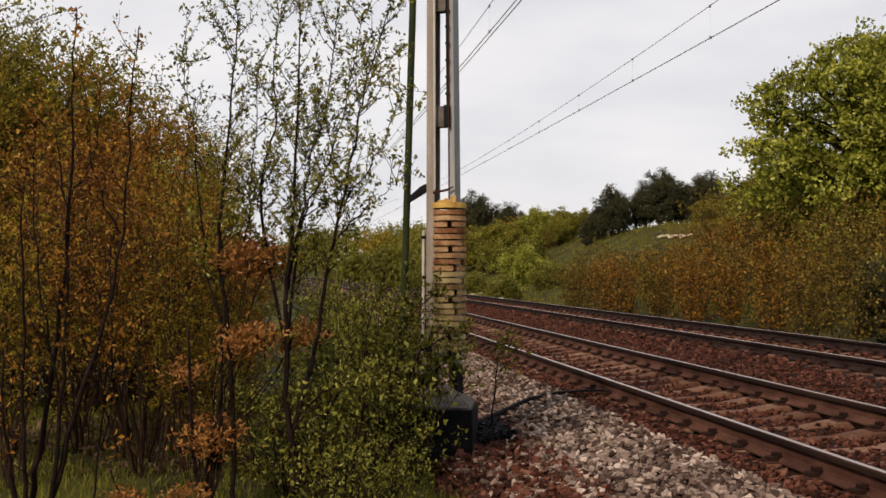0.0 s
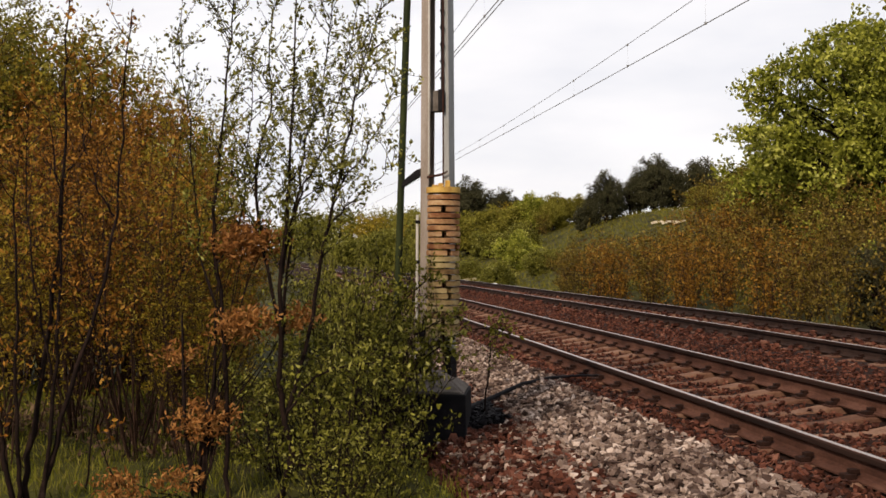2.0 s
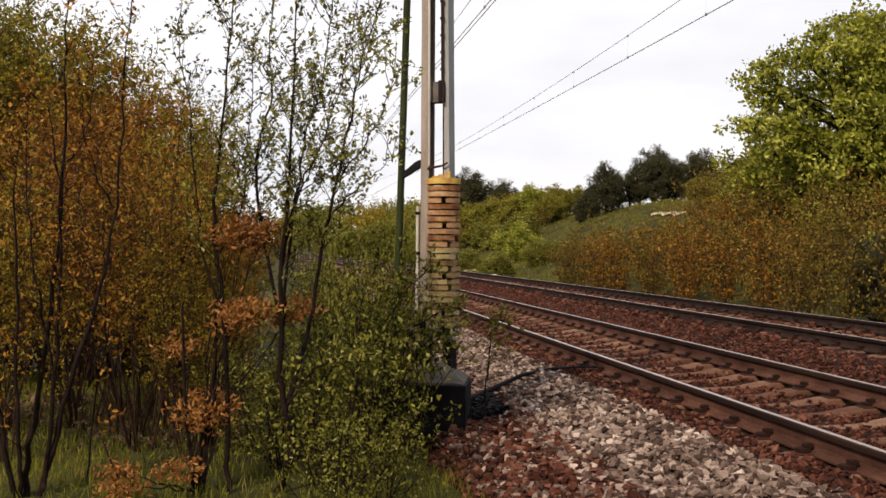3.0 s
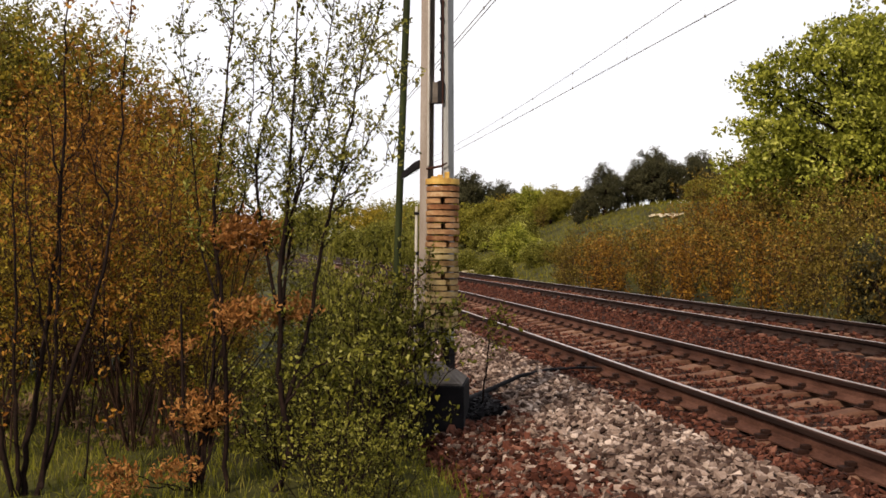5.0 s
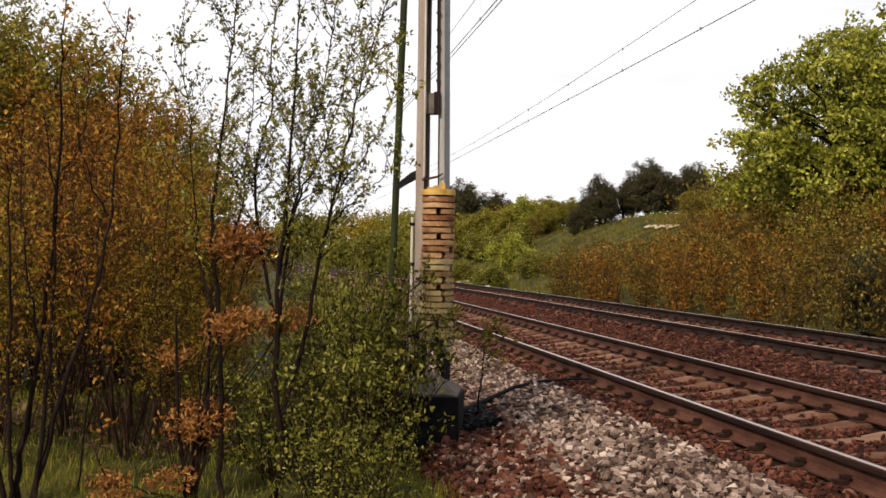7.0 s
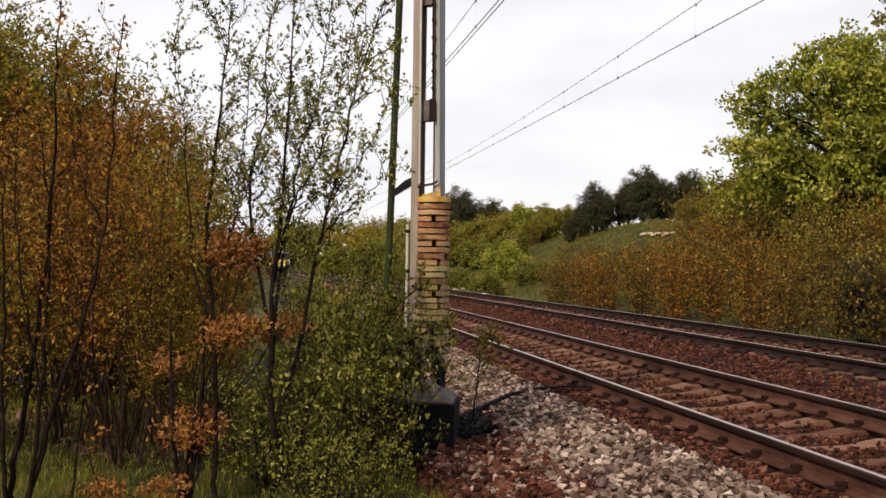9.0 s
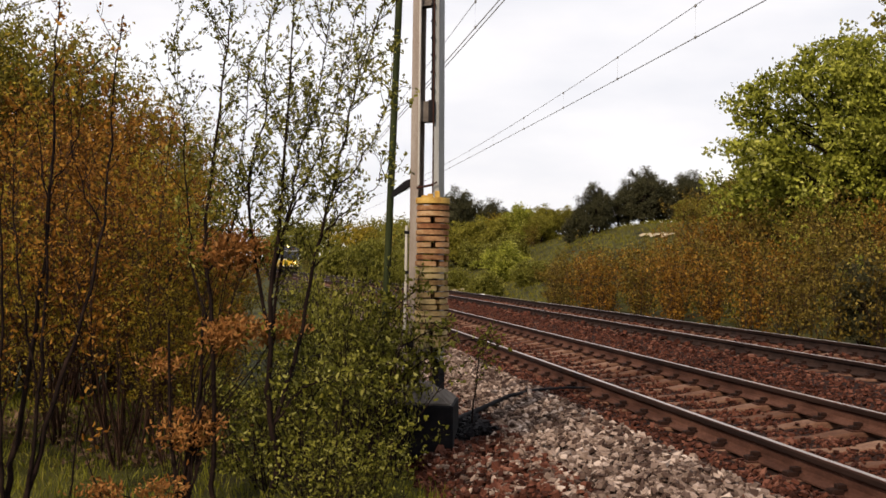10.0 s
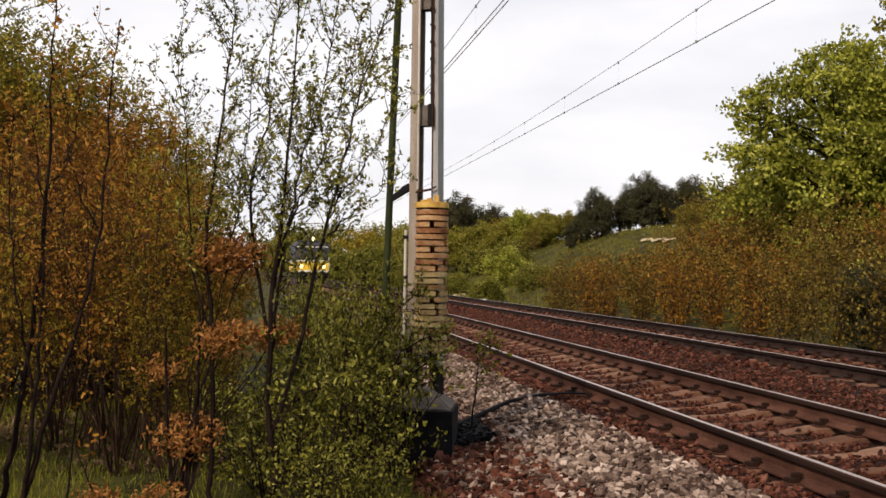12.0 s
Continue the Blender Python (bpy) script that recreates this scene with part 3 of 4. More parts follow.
# ---- overhead line ----
def sagging(s, top, sag):
    u = ((s - 10.0) / 80.0) % 1.0
    return top - sag * 4 * u * (1 - u)


def wire(name, d, top, sag, r, parent):
    w = Wood(3)
    ss = np.arange(-30, 331, 3.0)
    w.tube(np.stack([bend(d, ss), ss, sagging(ss, top, sag)], -1), np.full(len(ss), r), 5)
    return w.stems(name, M_WIRE, parent)


def build_wires():
    for d, zc, zm, sag, twin in ((3.98, 6.0, 6.72, 0.4, True), (8.6, 6.0, 7.0, 0.7, False)):
        line = empty("overhead_line", pose(0, 0, 0), "overhead contact line with messenger wire and droppers above the track", "overhead line", "overhead lines")
        wire("contact_wire", d, zc, 0.0, 0.011, line)
        if twin:
            wire("contact_wire", d + 0.09, zc, 0.0, 0.011, line)
        wire("messenger_wire", d, zm, sag, 0.008, line)
        for i in range(26):
            s = -14 + i * 5.0
            x, top = bend(d, s), float(sagging(s, zm, sag))
            bm = bmesh.new()
            rod(bm, (x, s, zc), (x, s, top), 0.0012, 4)
            box(bm, x - 0.016, x + 0.016, s - 0.03, s + 0.03, zc - 0.02, zc + 0.035)
            box(bm, x - 0.016, x + 0.016, s - 0.03, s + 0.03, top - 0.035, top + 0.02)
            part("dropper", bm, M_WIRE, line)


# ---- plants ----
def shrub(name, label, seed, height, stems, fan, leaf, size, per_metre, bark=M_TWIG, twig=0.55, radius=0.014, sides=9, low=0.15, category="shrub", even=0.6, group="", fine=2, tuft=0.0):
    """A many-stemmed shrub standing at the origin."""
    w = Wood(seed)
    ob = empty(name, pose(0, 0, 0), label, category, group)
    for i in range(stems):
        a = w.rng.uniform(0, 6.283)
        lean = fan * w.rng.uniform(0.1, 1.0)
        h = height * w.rng.uniform(even, 1.0) * (1 - 0.25 * lean)
        p = w.limb((0.12 * math.cos(a), 0.12 * math.sin(a), -0.05), (math.cos(a) * lean, math.sin(a) * lean, 1), h, radius * w.rng.uniform(0.6, 1.1), 0.06, 0.03, 0.25, 8 if fine > 1 else 5, 5 if fine > 1 else 3)
        side = w.twigs(p, sides, twig * height * 0.3, radius * 0.4, 0.6, 0.12, low, n=4 if fine > 1 else 2, draw=fine > 0)
        for q in side:
            w.twigs(q, 3, twig * height * 0.14, radius * 0.22, 0.6, 0.1, 0.2, n=3, draw=fine > 1)
        w.tips.append(p[3:])
    w.stems("branchwork", bark, ob)
    leaf_mesh("leaves", w.sprinkle(per_metre, tuft), size, leaf, ob, w.rng, 0.55, 0.3, 0.3 + 0.4 * tuft, oval=fine > 1)
    return ob


def set_at(ob, x, y, turn=0, scale=1.0, sink=0.0, tall=1.0):
    ob.matrix_basis = pose(x, y, float(land(x, y)) - sink, 0, 0, turn) @ Matrix.Diagonal((scale, scale, scale * tall, 1))
    return ob


def reach(w, pts, r, taper=0.3, sides=6, rough=0.012):
    """A limb bent smoothly through a few places."""
    pts = np.array(pts, float)
    t = np.linspace(0, len(pts) - 1, 4 * len(pts))
    i = np.minimum(t.astype(int), len(pts) - 2)
    u = (t - i)[:, None]
    a, b = pts[np.maximum(i - 1, 0)], pts[i]
    c, d = pts[i + 1], pts[np.minimum(i + 2, len(pts) - 1)]
    q = 0.5 * (2 * b + (c - a) * u + (2 * a - 5 * b + 4 * c - d) * u ** 2 + (3 * b - a - 3 * c + d) * u ** 3)
    q[1:-1] += w.rng.normal(0, rough, q[1:-1].shape)
    w.tube(q, np.linspace(r, r * taper, len(q)), sides)
    return q


def tree(name, label, seed, height, crown, bare, limbs, leaf, size, per_metre, flat=1.0, bark=M_BARK, category="tree", group="", twig=3, lift=0.2, narrow=0.55, fine=2):
    """A tree at the origin: tapered trunk, limbs, shoots and many leaves."""
    w = Wood(seed)
    ob = empty(name, pose(0, 0, 0), label, category, group)
    trunk = w.limb((0, 0, -0.2), (0, 0, 1), height * 0.92, height * 0.022, 0.05, 0.1, 0.15, 9, 7)
    for i in range(limbs):
        s = bare + (0.97 - bare) * (i + w.rng.uniform(0, 0.8)) / limbs
        k = s * 9
        j = min(int(k), 8)
        p = trunk[j] + (trunk[j + 1] - trunk[j]) * (k - j)
        a = i * 2.4 + w.rng.uniform(-0.4, 0.4)
        wide = crown * flat * math.sqrt(max(0.06, 1 - ((s - bare) / (1.02 - bare) * 1.5 - 0.55) ** 2)) * w.rng.uniform(0.7, 1.1)
        q = w.limb(p, (math.cos(a), math.sin(a), 0.35), wide, height * 0.008, 0.12, 0.07, 0.25, 6, 4)
        for g in w.twigs(q, 5, wide * 0.42, height * 0.003, 0.55, 0.1, 0.25, draw=fine > 0):
            w.twigs(g, twig, wide * 0.2, height * 0.0015, 0.6, 0.08, 0.3, n=3, draw=fine > 1)
    w.tips.append(trunk[6:])
    w.stems("trunk", bark, ob)
    leaf_mesh("crown", w.sprinkle(per_metre), size, leaf, ob, w.rng, narrow, lift, 0.8)
    return ob


def clumped_tree(name, label, seed, middle, wide, high, clumps, leaf, size, group="", narrow=0.6, tight=1.0, skirt=0.75):
    """A broad tree whose crown is made of leafy clumps at the ends of its limbs."""
    w = Wood(seed)
    ob = empty(name, pose(0, 0, 0), label, "tree", group)
    trunk = w.limb((0, 0, -0.2), (0, 0, 1), middle + high * 0.75, 0.2, 0.05, 0.1, 0.2, 9, 8)
    places = []
    for i in range(clumps):
        up = 1 - (1 + skirt) * (i + 0.5) / clumps
        a = i * 2.39996 + w.rng.uniform(-0.3, 0.3)
        k = w.rng.uniform(0.72, 1.0) if i % 5 else w.rng.uniform(0.35, 0.65)
        flat = math.sqrt(1 - up * up)
        c = np.array([wide * k * flat * math.cos(a), wide * k * flat * math.sin(a), max(0.5, middle + high * k * up)])
        start = trunk[int(np.clip(c[2] / (middle + high) * 7, 1, 8))]
        q = reach(w, [start, start * 0.45 + c * 0.55 + w.rng.normal(0, 0.25, 3) - np.array([0, 0, 0.2]), c], 0.06, 0.25, 5, 0.04)
        r = tight * w.rng.uniform(0.5, 1.0)
        for g in w.twigs(q, 7, r, 0.012, 0.6, 0.1, 0.6, leafy=False, n=3):
            n = int(46 * r)
            places.append(g[-1] + w.rng.normal(0, 0.2 * r, (n, 3)) * np.array([1.2, 1.2, 0.6]))
            places.append(g[1] + w.rng.normal(0, 0.22 * r, (n // 2, 3)))
    w.stems("trunk", M_BARK, ob)
    leaf_mesh("crown", np.concatenate(places), size, leaf, ob, w.rng, narrow, 0.2, 0.4)
    return ob


def build_sapling():
    """The slender fresh-leaved sapling beside the mast: two stems, steep branches and small leaves."""
    w = Wood(11)
    x, y = -0.03, 7.55
    z = float(land(x, y))
    ob = empty("sapling", pose(x, y, z), "slender sapling with dark bark and small fresh green leaves", "sapling")

    def branch(pts, r, dense=15, low=0.15, long=0.36, taper=0.2):
        q = reach(w, pts, r, taper, 7 if r > 0.02 else 5, 0.008)
        span = np.linalg.norm(np.diff(q, axis=0), axis=1).sum()
        for g in w.twigs(q, int(dense * span), long, 0.004, 0.5, 0.14, low):
            w.twigs(g, 2, 0.15, 0.0024, 0.55, 0.1, 0.2, n=3)
        w.tips.append(q[len(q) // 2:])

    branch([(-0.33, 0, -0.1), (-0.36, 0.01, 0.23), (-0.37, 0.03, 1.17), (-0.45, 0.04, 1.72), (-0.44, 0.06, 2.19), (-0.39, 0.07, 2.66), (-0.34, 0.09, 3.29), (-0.33, 0.1, 3.6)], 0.021, 12, 0.35, taper=0.14)
    branch([(-0.08, 0, -0.1), (0.09, -0.02, 0.29), (0.03, -0.03, 0.58), (0, -0.04, 0.97), (0.03, -0.06, 1.76), (0.06, -0.07, 2.18), (0.09, -0.08, 2.78), (0.11, -0.1, 3.6)], 0.03, 12, 0.4, taper=0.12)
    branch([(0, -0.04, 1.2), (-0.12, 0.03, 1.8), (-0.17, 0.05, 2.19), (-0.14, 0.08, 2.46), (-0.06, 0.1, 2.77), (-0.08, 0.12, 3.14), (-0.02, 0.15, 3.57)], 0.014)
    branch([(0, -0.03, 0.97), (0.05, 0.03, 1.6), (0.13, 0.07, 2.19), (0.19, 0.1, 2.57), (0.28, 0.13, 2.81), (0.4, 0.2, 3.63)], 0.014)
    branch([(0.02, -0.05, 1.57), (0.09, -0.04, 1.96), (0.19, -0.08, 2.22), (0.37, -0.12, 2.65), (0.55, -0.2, 3.5)], 0.011)
    branch([(0.03, -0.03, 0.57), (0.19, -0.02, 1.09), (0.28, -0.04, 1.68), (0.4, -0.06, 2.19), (0.5, -0.09, 2.66), (0.56, -0.11, 2.97), (0.74, -0.15, 3.56)], 0.018, 14, 0.3)
    branch([(0.36, -0.05, 2.02), (0.44, -0.08, 2.21), (0.61, -0.15, 2.46), (0.7, -0.22, 2.64), (0.77, -0.3, 2.95)], 0.008, 17, 0.1, 0.24)
    branch([(0.33, -0.05, 1.88), (0.5, -0.07, 2.08), (0.66, -0.13, 2.22), (0.76, -0.2, 2.32)], 0.008, 17, 0.1, 0.24)
    branch([(-0.37, 0.03, 1.18), (-0.55, 0.05, 1.76), (-0.61, 0.1, 2.47), (-0.72, 0.2, 3.27)], 0.01, 8, 0.3)
    branch([(-0.44, 0.04, 1.6), (-0.28, 0.05, 1.96), (-0.22, 0.1, 2.52), (-0.18, 0.2, 3.21)], 0.009, 12)
    branch([(0.07, -0.01, 0.27), (0.26, -0.1, 0.23), (0.49, -0.2, 0.29), (0.75, -0.3, 0.38)], 0.011, 10, 0.3, 0.3)
    branch([(0.03, -0.03, 0.57), (0.26, -0.07, 0.88), (0.53, -0.13, 0.94), (0.76, -0.2, 1.02)], 0.01, 10, 0.3, 0.3)
    w.stems("trunk", M_BARK, ob)
    leaf_mesh("leaves", w.sprinkle(50, 0.3), 0.031, M_LEAF_GREEN, ob, w.rng, 0.55, 0.6, 0.4, oval=True)
    return ob


def build_tall_clump():
    """Tall red-brown shoots rising in a fan, two of them far above the rest."""
    w = Wood(12)
    x, y = -1.76, 7.94
    z = float(land(x, y))
    ob = empty("tall_shrub", pose(x, y, z), "tall fan of dark red-brown shoots with orange-brown young leaves", "shrub")

    def shoot(pts, r, dense=5, low=0.35, long=0.34):
        q = reach(w, pts, r, 0.16, 6, 0.008)
        span = np.linalg.norm(np.diff(q, axis=0), axis=1).sum()
        for g in w.twigs(q, int(dense * span), long, 0.0045, 0.5, 0.2, low):
            w.twigs(g, 2, 0.18, 0.0025, 0.55, 0.12, 0.2, n=3)
        w.tips.append(q[-3:])
        return q

    def whorls(q, places):
        """Rings of short leafy shoots near the head of a leader."""
        for k in places:
            p = q[int(k * (len(q) - 1))]
            for a in (0.3, 1.9, 3.5, 5.1):
                w.tips.append(w.limb(p, (math.cos(a), math.sin(a), 0.8), 0.09, 0.0035, 0.1, 0.1, 0.4, 3, 3))

    whorls(shoot([(-0.05, 0, -0.05), (-0.04, 0.03, 0.3), (0.07, 0.07, 1.03), (0.14, 0.1, 1.72), (0.18, 0.13, 2.42), (0.19, 0.17, 3.12), (0.21, 0.2, 3.72)], 0.026, 2.2, 0.3, 0.3), (0.8, 0.87, 0.93, 0.985))
    whorls(shoot([(0.02, 0, -0.05), (0.1, 0.04, 0.22), (0.26, 0.09, 0.91), (0.39, 0.13, 1.31), (0.52, 0.17, 1.89), (0.58, 0.21, 2.72), (0.64, 0.28, 3.6)], 0.026, 2.2, 0.3, 0.3), (0.78, 0.86, 0.91, 0.96, 0.99))
    shoot([(-0.09, 0, -0.05), (-0.08, -0.04, 0.17), (-0.09, -0.08, 0.75), (-0.08, -0.16, 1.8), (-0.08, -0.2, 2.34)], 0.023)
    shoot([(0.03, 0, -0.05), (0.08, 0.02, 0.19), (0.15, 0.04, 1.07), (0.18, 0.06, 1.6), (0.15, 0.08, 2.29), (0.08, 0.1, 2.78)], 0.021)
    shoot([(-0.12, 0, -0.05), (-0.18, -0.03, 0.37), (-0.22, -0.07, 0.74), (-0.23, -0.1, 1.25)], 0.024)
    shoot([(0.53, 0.17, 2.06), (0.4, 0.15, 2.3), (0.32, 0.15, 2.69), (0.29, 0.15, 3.05)], 0.009, 7, 0.2)
    shoot([(0.19, 0.13, 2.33), (0.29, 0.13, 2.52), (0.38, 0.13, 2.82), (0.4, 0.13, 3.15)], 0.008, 7, 0.2)
    shoot([(0.12, 0.05, 0.92), (0.02, 0, 1.56), (-0.04, 0, 2.16), (-0.05, 0, 2.68)], 0.01, 7, 0.2)
    shoot([(0.3, 0.3, -0.05), (0.36, 0.32, 0.6), (0.45, 0.3, 1.1), (0.42, 0.3, 1.9)], 0.009)
    shoot([(0.62, 0.1, -0.05), (0.5, 0.05, 0.3), (0.42, 0.0, 0.52)], 0.009, 3)
    w.stems("branchwork", M_BARK, ob)
    leaf_mesh("leaves", w.sprinkle(15, 0.4), 0.042, M_LEAF_ORANGE, ob, w.rng, 0.55, 0.5, 0.4, oval=True)


def build_young_oak():
    """Low oak regrowth with copper-coloured leaf tufts."""
    w = Wood(13)
    x, y = -0.6, 7.6
    z = float(land(x, y))
    ob = empty("young_oak", pose(x, y, z), "young oak regrowth with copper-red leaf tufts", "shrub")
    tufts = [(0.36, 0.0, 1.87), (0.26, 0.05, 1.82), (0.46, -0.05, 1.82), (0.32, 0.0, 1.73), (0.42, 0.05, 1.74), (0.22, -0.05, 1.77), (0.32, -0.1, 1.28), (0.24, -0.1, 1.23), (0.4, -0.1, 1.26), (0.3, -0.05, 1.18), (0.64, 0.0, 1.25), (0.56, 0, 1.24), (0.7, 0.05, 1.28),
             (-0.02, -0.1, 0.54), (-0.12, 0.1, 1.0), (0.1, 0, 0.5), (-0.1, -0.2, 0.2), (0.02, 0.1, 0.62), (-0.45, -0.3, 0.12), (-0.5, -0.25, 0.2), (0.16, 0, 0.62)]
    places = []
    for tx, ty, tz in tufts:
        shoot = Wood(int(100 + 50 * tz + 10 * tx))
        reach(shoot, [(0.02, 0, -0.03), (tx * 0.3, ty * 0.3, tz * 0.45), (tx, ty, tz)], 0.009, 0.25)
        shoot.stems("shoot", M_BARK, ob)
        places.append(np.array([tx, ty, tz]) + w.rng.normal(0, 0.06, (190, 3)) * np.array([1.3, 1, 0.7]))
    w.tube([(0, 0, -0.05), (-0.04, 0, 0.25), (-0.08, 0, 0.6), (-0.1, 0.02, 1.3)], [0.02, 0.016, 0.013, 0.008], 7)
    w.tube([(0, 0, -0.05), (0.05, 0, 0.25), (0.12, 0, 0.6), (0.13, 0.02, 1.4)], [0.022, 0.018, 0.015, 0.008], 7)
    w.stems("branchwork", M_BARK, ob)
    leaf_mesh("leaves", np.concatenate(places), 0.042, M_LEAF_RED, ob, w.rng, 0.42, 0.4, 0.3, oval=True)


def build_leaning_shrub():
    """A shrub whose sprays reach in front of the weights and the mast's foot."""
    w = Wood(14)
    x, y = 0.72, 8.75
    ob = empty("leaning_shrub", pose(x, y, float(land(x, y))), "leaning green shrub reaching in front of a mast", "shrub")
    sprays = [[(0, 0, -0.05), (0.15, 0.02, 0.45), (0.4, 0.05, 0.78), (0.64, 0.08, 0.82)],
              [(0, 0, -0.05), (0.1, 0.05, 0.6), (0.3, 0.1, 0.95), (0.6, 0.12, 1.0)],
              [(0, 0, -0.05), (0.05, 0.0, 0.8), (0.2, 0.02, 1.3), (0.5, 0.05, 1.58)],
              [(0, 0, -0.05), (0.08, -0.03, 0.7), (0.22, 0.0, 1.15), (0.36, 0.0, 1.4)],
              [(0, 0, -0.05), (0.3, 0.05, 0.75), (0.75, 0.1, 1.08), (1.1, 0.12, 1.12)],
              [(0, 0, -0.05), (0.25, 0.0, 0.9), (0.5, 0.02, 1.18), (0.72, 0.04, 1.22)],
              [(0, 0, -0.05), (-0.1, 0.03, 0.7), (-0.1, 0.05, 1.2), (0.05, 0.05, 1.7)]]
    for pts in sprays:
        q = reach(w, pts, 0.011, 0.25)
        for g in w.twigs(q, 12, 0.2, 0.004, 0.6, 0.06, 0.45):
            w.twigs(g, 2, 0.1, 0.0025, 0.6, 0.05, 0.2, n=3)
    w.stems("branchwork", M_BARK, ob)
    leaf_mesh("leaves", w.sprinkle(34, 0.4), 0.046, M_LEAF_GREEN, ob, w.rng, 0.58, 0.4, 0.5, oval=True)


def build_near_plants():
    build_leaning_shrub()
    build_tall_clump()
    build_young_oak()
    g = "low green shrubs by the footing"
    a = shrub("green_shrub", "low spreading shrub with fresh green leaves", 21, 1.7, 10, 1.1, M_LEAF_GREEN, 0.048, 13, M_BARK, 0.75, 0.012, 8, 0.1, group=g, tuft=0.6)
    set_at(a, 0.32, 7.6, 0, 0.8)
    for x, y, turn, k in ((0.0, 8.2, 140, 0.7), (0.55, 7.9, 250, 0.92), (0.3, 6.7, 80, 0.55), (0.5, 8.7, 33, 0.84), (0.6, 6.95, 10, 0.5), (-0.2, 8.9, 200, 0.66), (0.2, 9.4, 95, 0.6),
                          (0.3, 12.4, 300, 0.52), (0.2, 15.0, 120, 0.5), (0.0, 18.5, 170, 0.48), (0.1, 24.0, 45, 0.46)):
        set_at(copy_thing(a, pose(0, 0, 0)), x, y, turn, k)
    for x, y, turn, k in ((0.8, 9.3, 20, 0.6), (0.84, 10.2, 190, 0.56), (0.98, 8.9, 80, 0.45), (0.7, 9.0, 110, 0.62), (0.9, 9.6, 50, 0.5), (0.85, 10.6, 330, 0.6), (0.8, 11.4, 15, 0.75), (0.85, 12.6, 200, 0.78),
                          (0.8, 14.0, 90, 0.8), (0.85, 15.6, 270, 0.8), (0.8, 17.5, 30, 0.85), (0.8, 20.0, 140, 0.85), (0.7, 23.0, 240, 0.85), (0.7, 27.0, 60, 0.85)):
        set_at(copy_thing(a, pose(0, 0, 0)), x, y, turn, k, 0, min(2.3, 1.17 / k))
    g = "brown-leaved thicket"
    b = shrub("thicket_shrub", "thicket shrub of thin brown shoots with orange-brown leaves", 22, 3.6, 12, 0.35, M_LEAF_ORANGE, 0.042, 20, M_TWIG, 0.6, 0.011, 10, 0.36, even=0.75, group=g, tuft=0.35)
    set_at(b, -1.9, 10.6, 0, 0.88)
    c = shrub("thicket_shrub", "thicket shrub of thin brown shoots with olive leaves", 23, 3.4, 12, 0.4, M_LEAF_OLIVE, 0.042, 19, M_TWIG, 0.6, 0.011, 10, 0.32, group=g, tuft=0.35)
    set_at(c, -0.8, 9.2, 0, 0.62)
    for src, x, y, turn, k in ((b, -1.2, 9.4, 70, 0.84), (c, -2.6, 10.2, 160, 0.95), (c, -1.05, 10.4, 250, 0.84), (b, -1.5, 11.2, 20, 0.9), (b, -2.2, 11.8, 300, 0.92), (c, -3.1, 9.6, 100, 0.9),
                               (c, -2.2, 9.1, 40, 0.75), (c, -1.4, 10.0, 120, 0.95), (c, -0.65, 10.6, 200, 0.46), (c, -2.9, 11.2, 280, 1.1), (c, -0.55, 9.6, 330, 0.5)):
        set_at(copy_thing(src, pose(0, 0, 0)), x, y, turn, k)
    g = "tall bushes behind the thicket"
    d = shrub("tall_bush", "tall dense bush with olive-green spring leaves", 24, 4.9, 22, 0.4, M_LEAF_OLIVE, 0.056, 27, M_TWIG, 0.5, 0.014, 12, 0.15, even=0.85, group=g, fine=1)
    e = shrub("tall_bush", "tall dense bush with yellow-green spring leaves", 25, 4.9, 22, 0.4, M_LEAF_MOSS, 0.056, 27, M_TWIG, 0.5, 0.014, 12, 0.15, even=0.85, group=g, fine=1)
    f = shrub("tall_bush", "tall dense bush with rusty brown leaves", 26, 4.9, 22, 0.4, M_LEAF_ORANGE, 0.056, 27, M_TWIG, 0.5, 0.014, 12, 0.15, even=0.85, group=g, fine=1)
    spots = [(d, -3.5, 14.9, 1.08), (f, -2.7, 14.2, 0.9), (e, -2.9, 16.0, 1.06), (d, -2.3, 15.3, 0.92), (f, -2.0, 14.6, 0.84), (e, -1.85, 15.9, 0.82), (d, -2.2, 16.4, 0.92), (d, -1.5, 15.2, 0.66),
             (e, -1.15, 16.4, 0.46), (e, -4.2, 14.3, 1.08), (e, -4.9, 15.6, 1.2), (f, -2.4, 13.2, 0.8), (d, -5.0, 13.4, 1.06), (d, -1.55, 13.6, 0.62), (e, -1.05, 14.2, 0.44), (d, -1.2, 15.6, 0.52), (d, -1.75, 16.2, 0.78),
             (e, -3.9, 16.0, 1.16), (e, -3.4, 16.4, 1.14), (d, -2.6, 15.7, 0.98), (e, -4.3, 15.0, 1.14), (d, -1.5, 14.6, 0.62), (f, -1.0, 15.0, 0.42), (e, -3.2, 15.4, 1.06), (d, -4.0, 13.6, 1.02), (d, -0.75, 15.4, 0.34), (d, -0.95, 13.2, 0.5), (f, -0.8, 12.8, 0.44), (d, -0.6, 13.4, 0.42), (d, -1.2, 12.6, 0.58)]
    for i, (src, x, y, k) in enumerate(spots):
        ob = src if i in (0, 1, 2) else copy_thing(src, pose(0, 0, 0))
        set_at(ob, x, y, i * 67, k * float(np.interp(x, [-3.4, -2.9, -2.0, -1.5, -1.0], [0.97, 0.95, 0.98, 1.04, 1.08])))
    build_seedling()


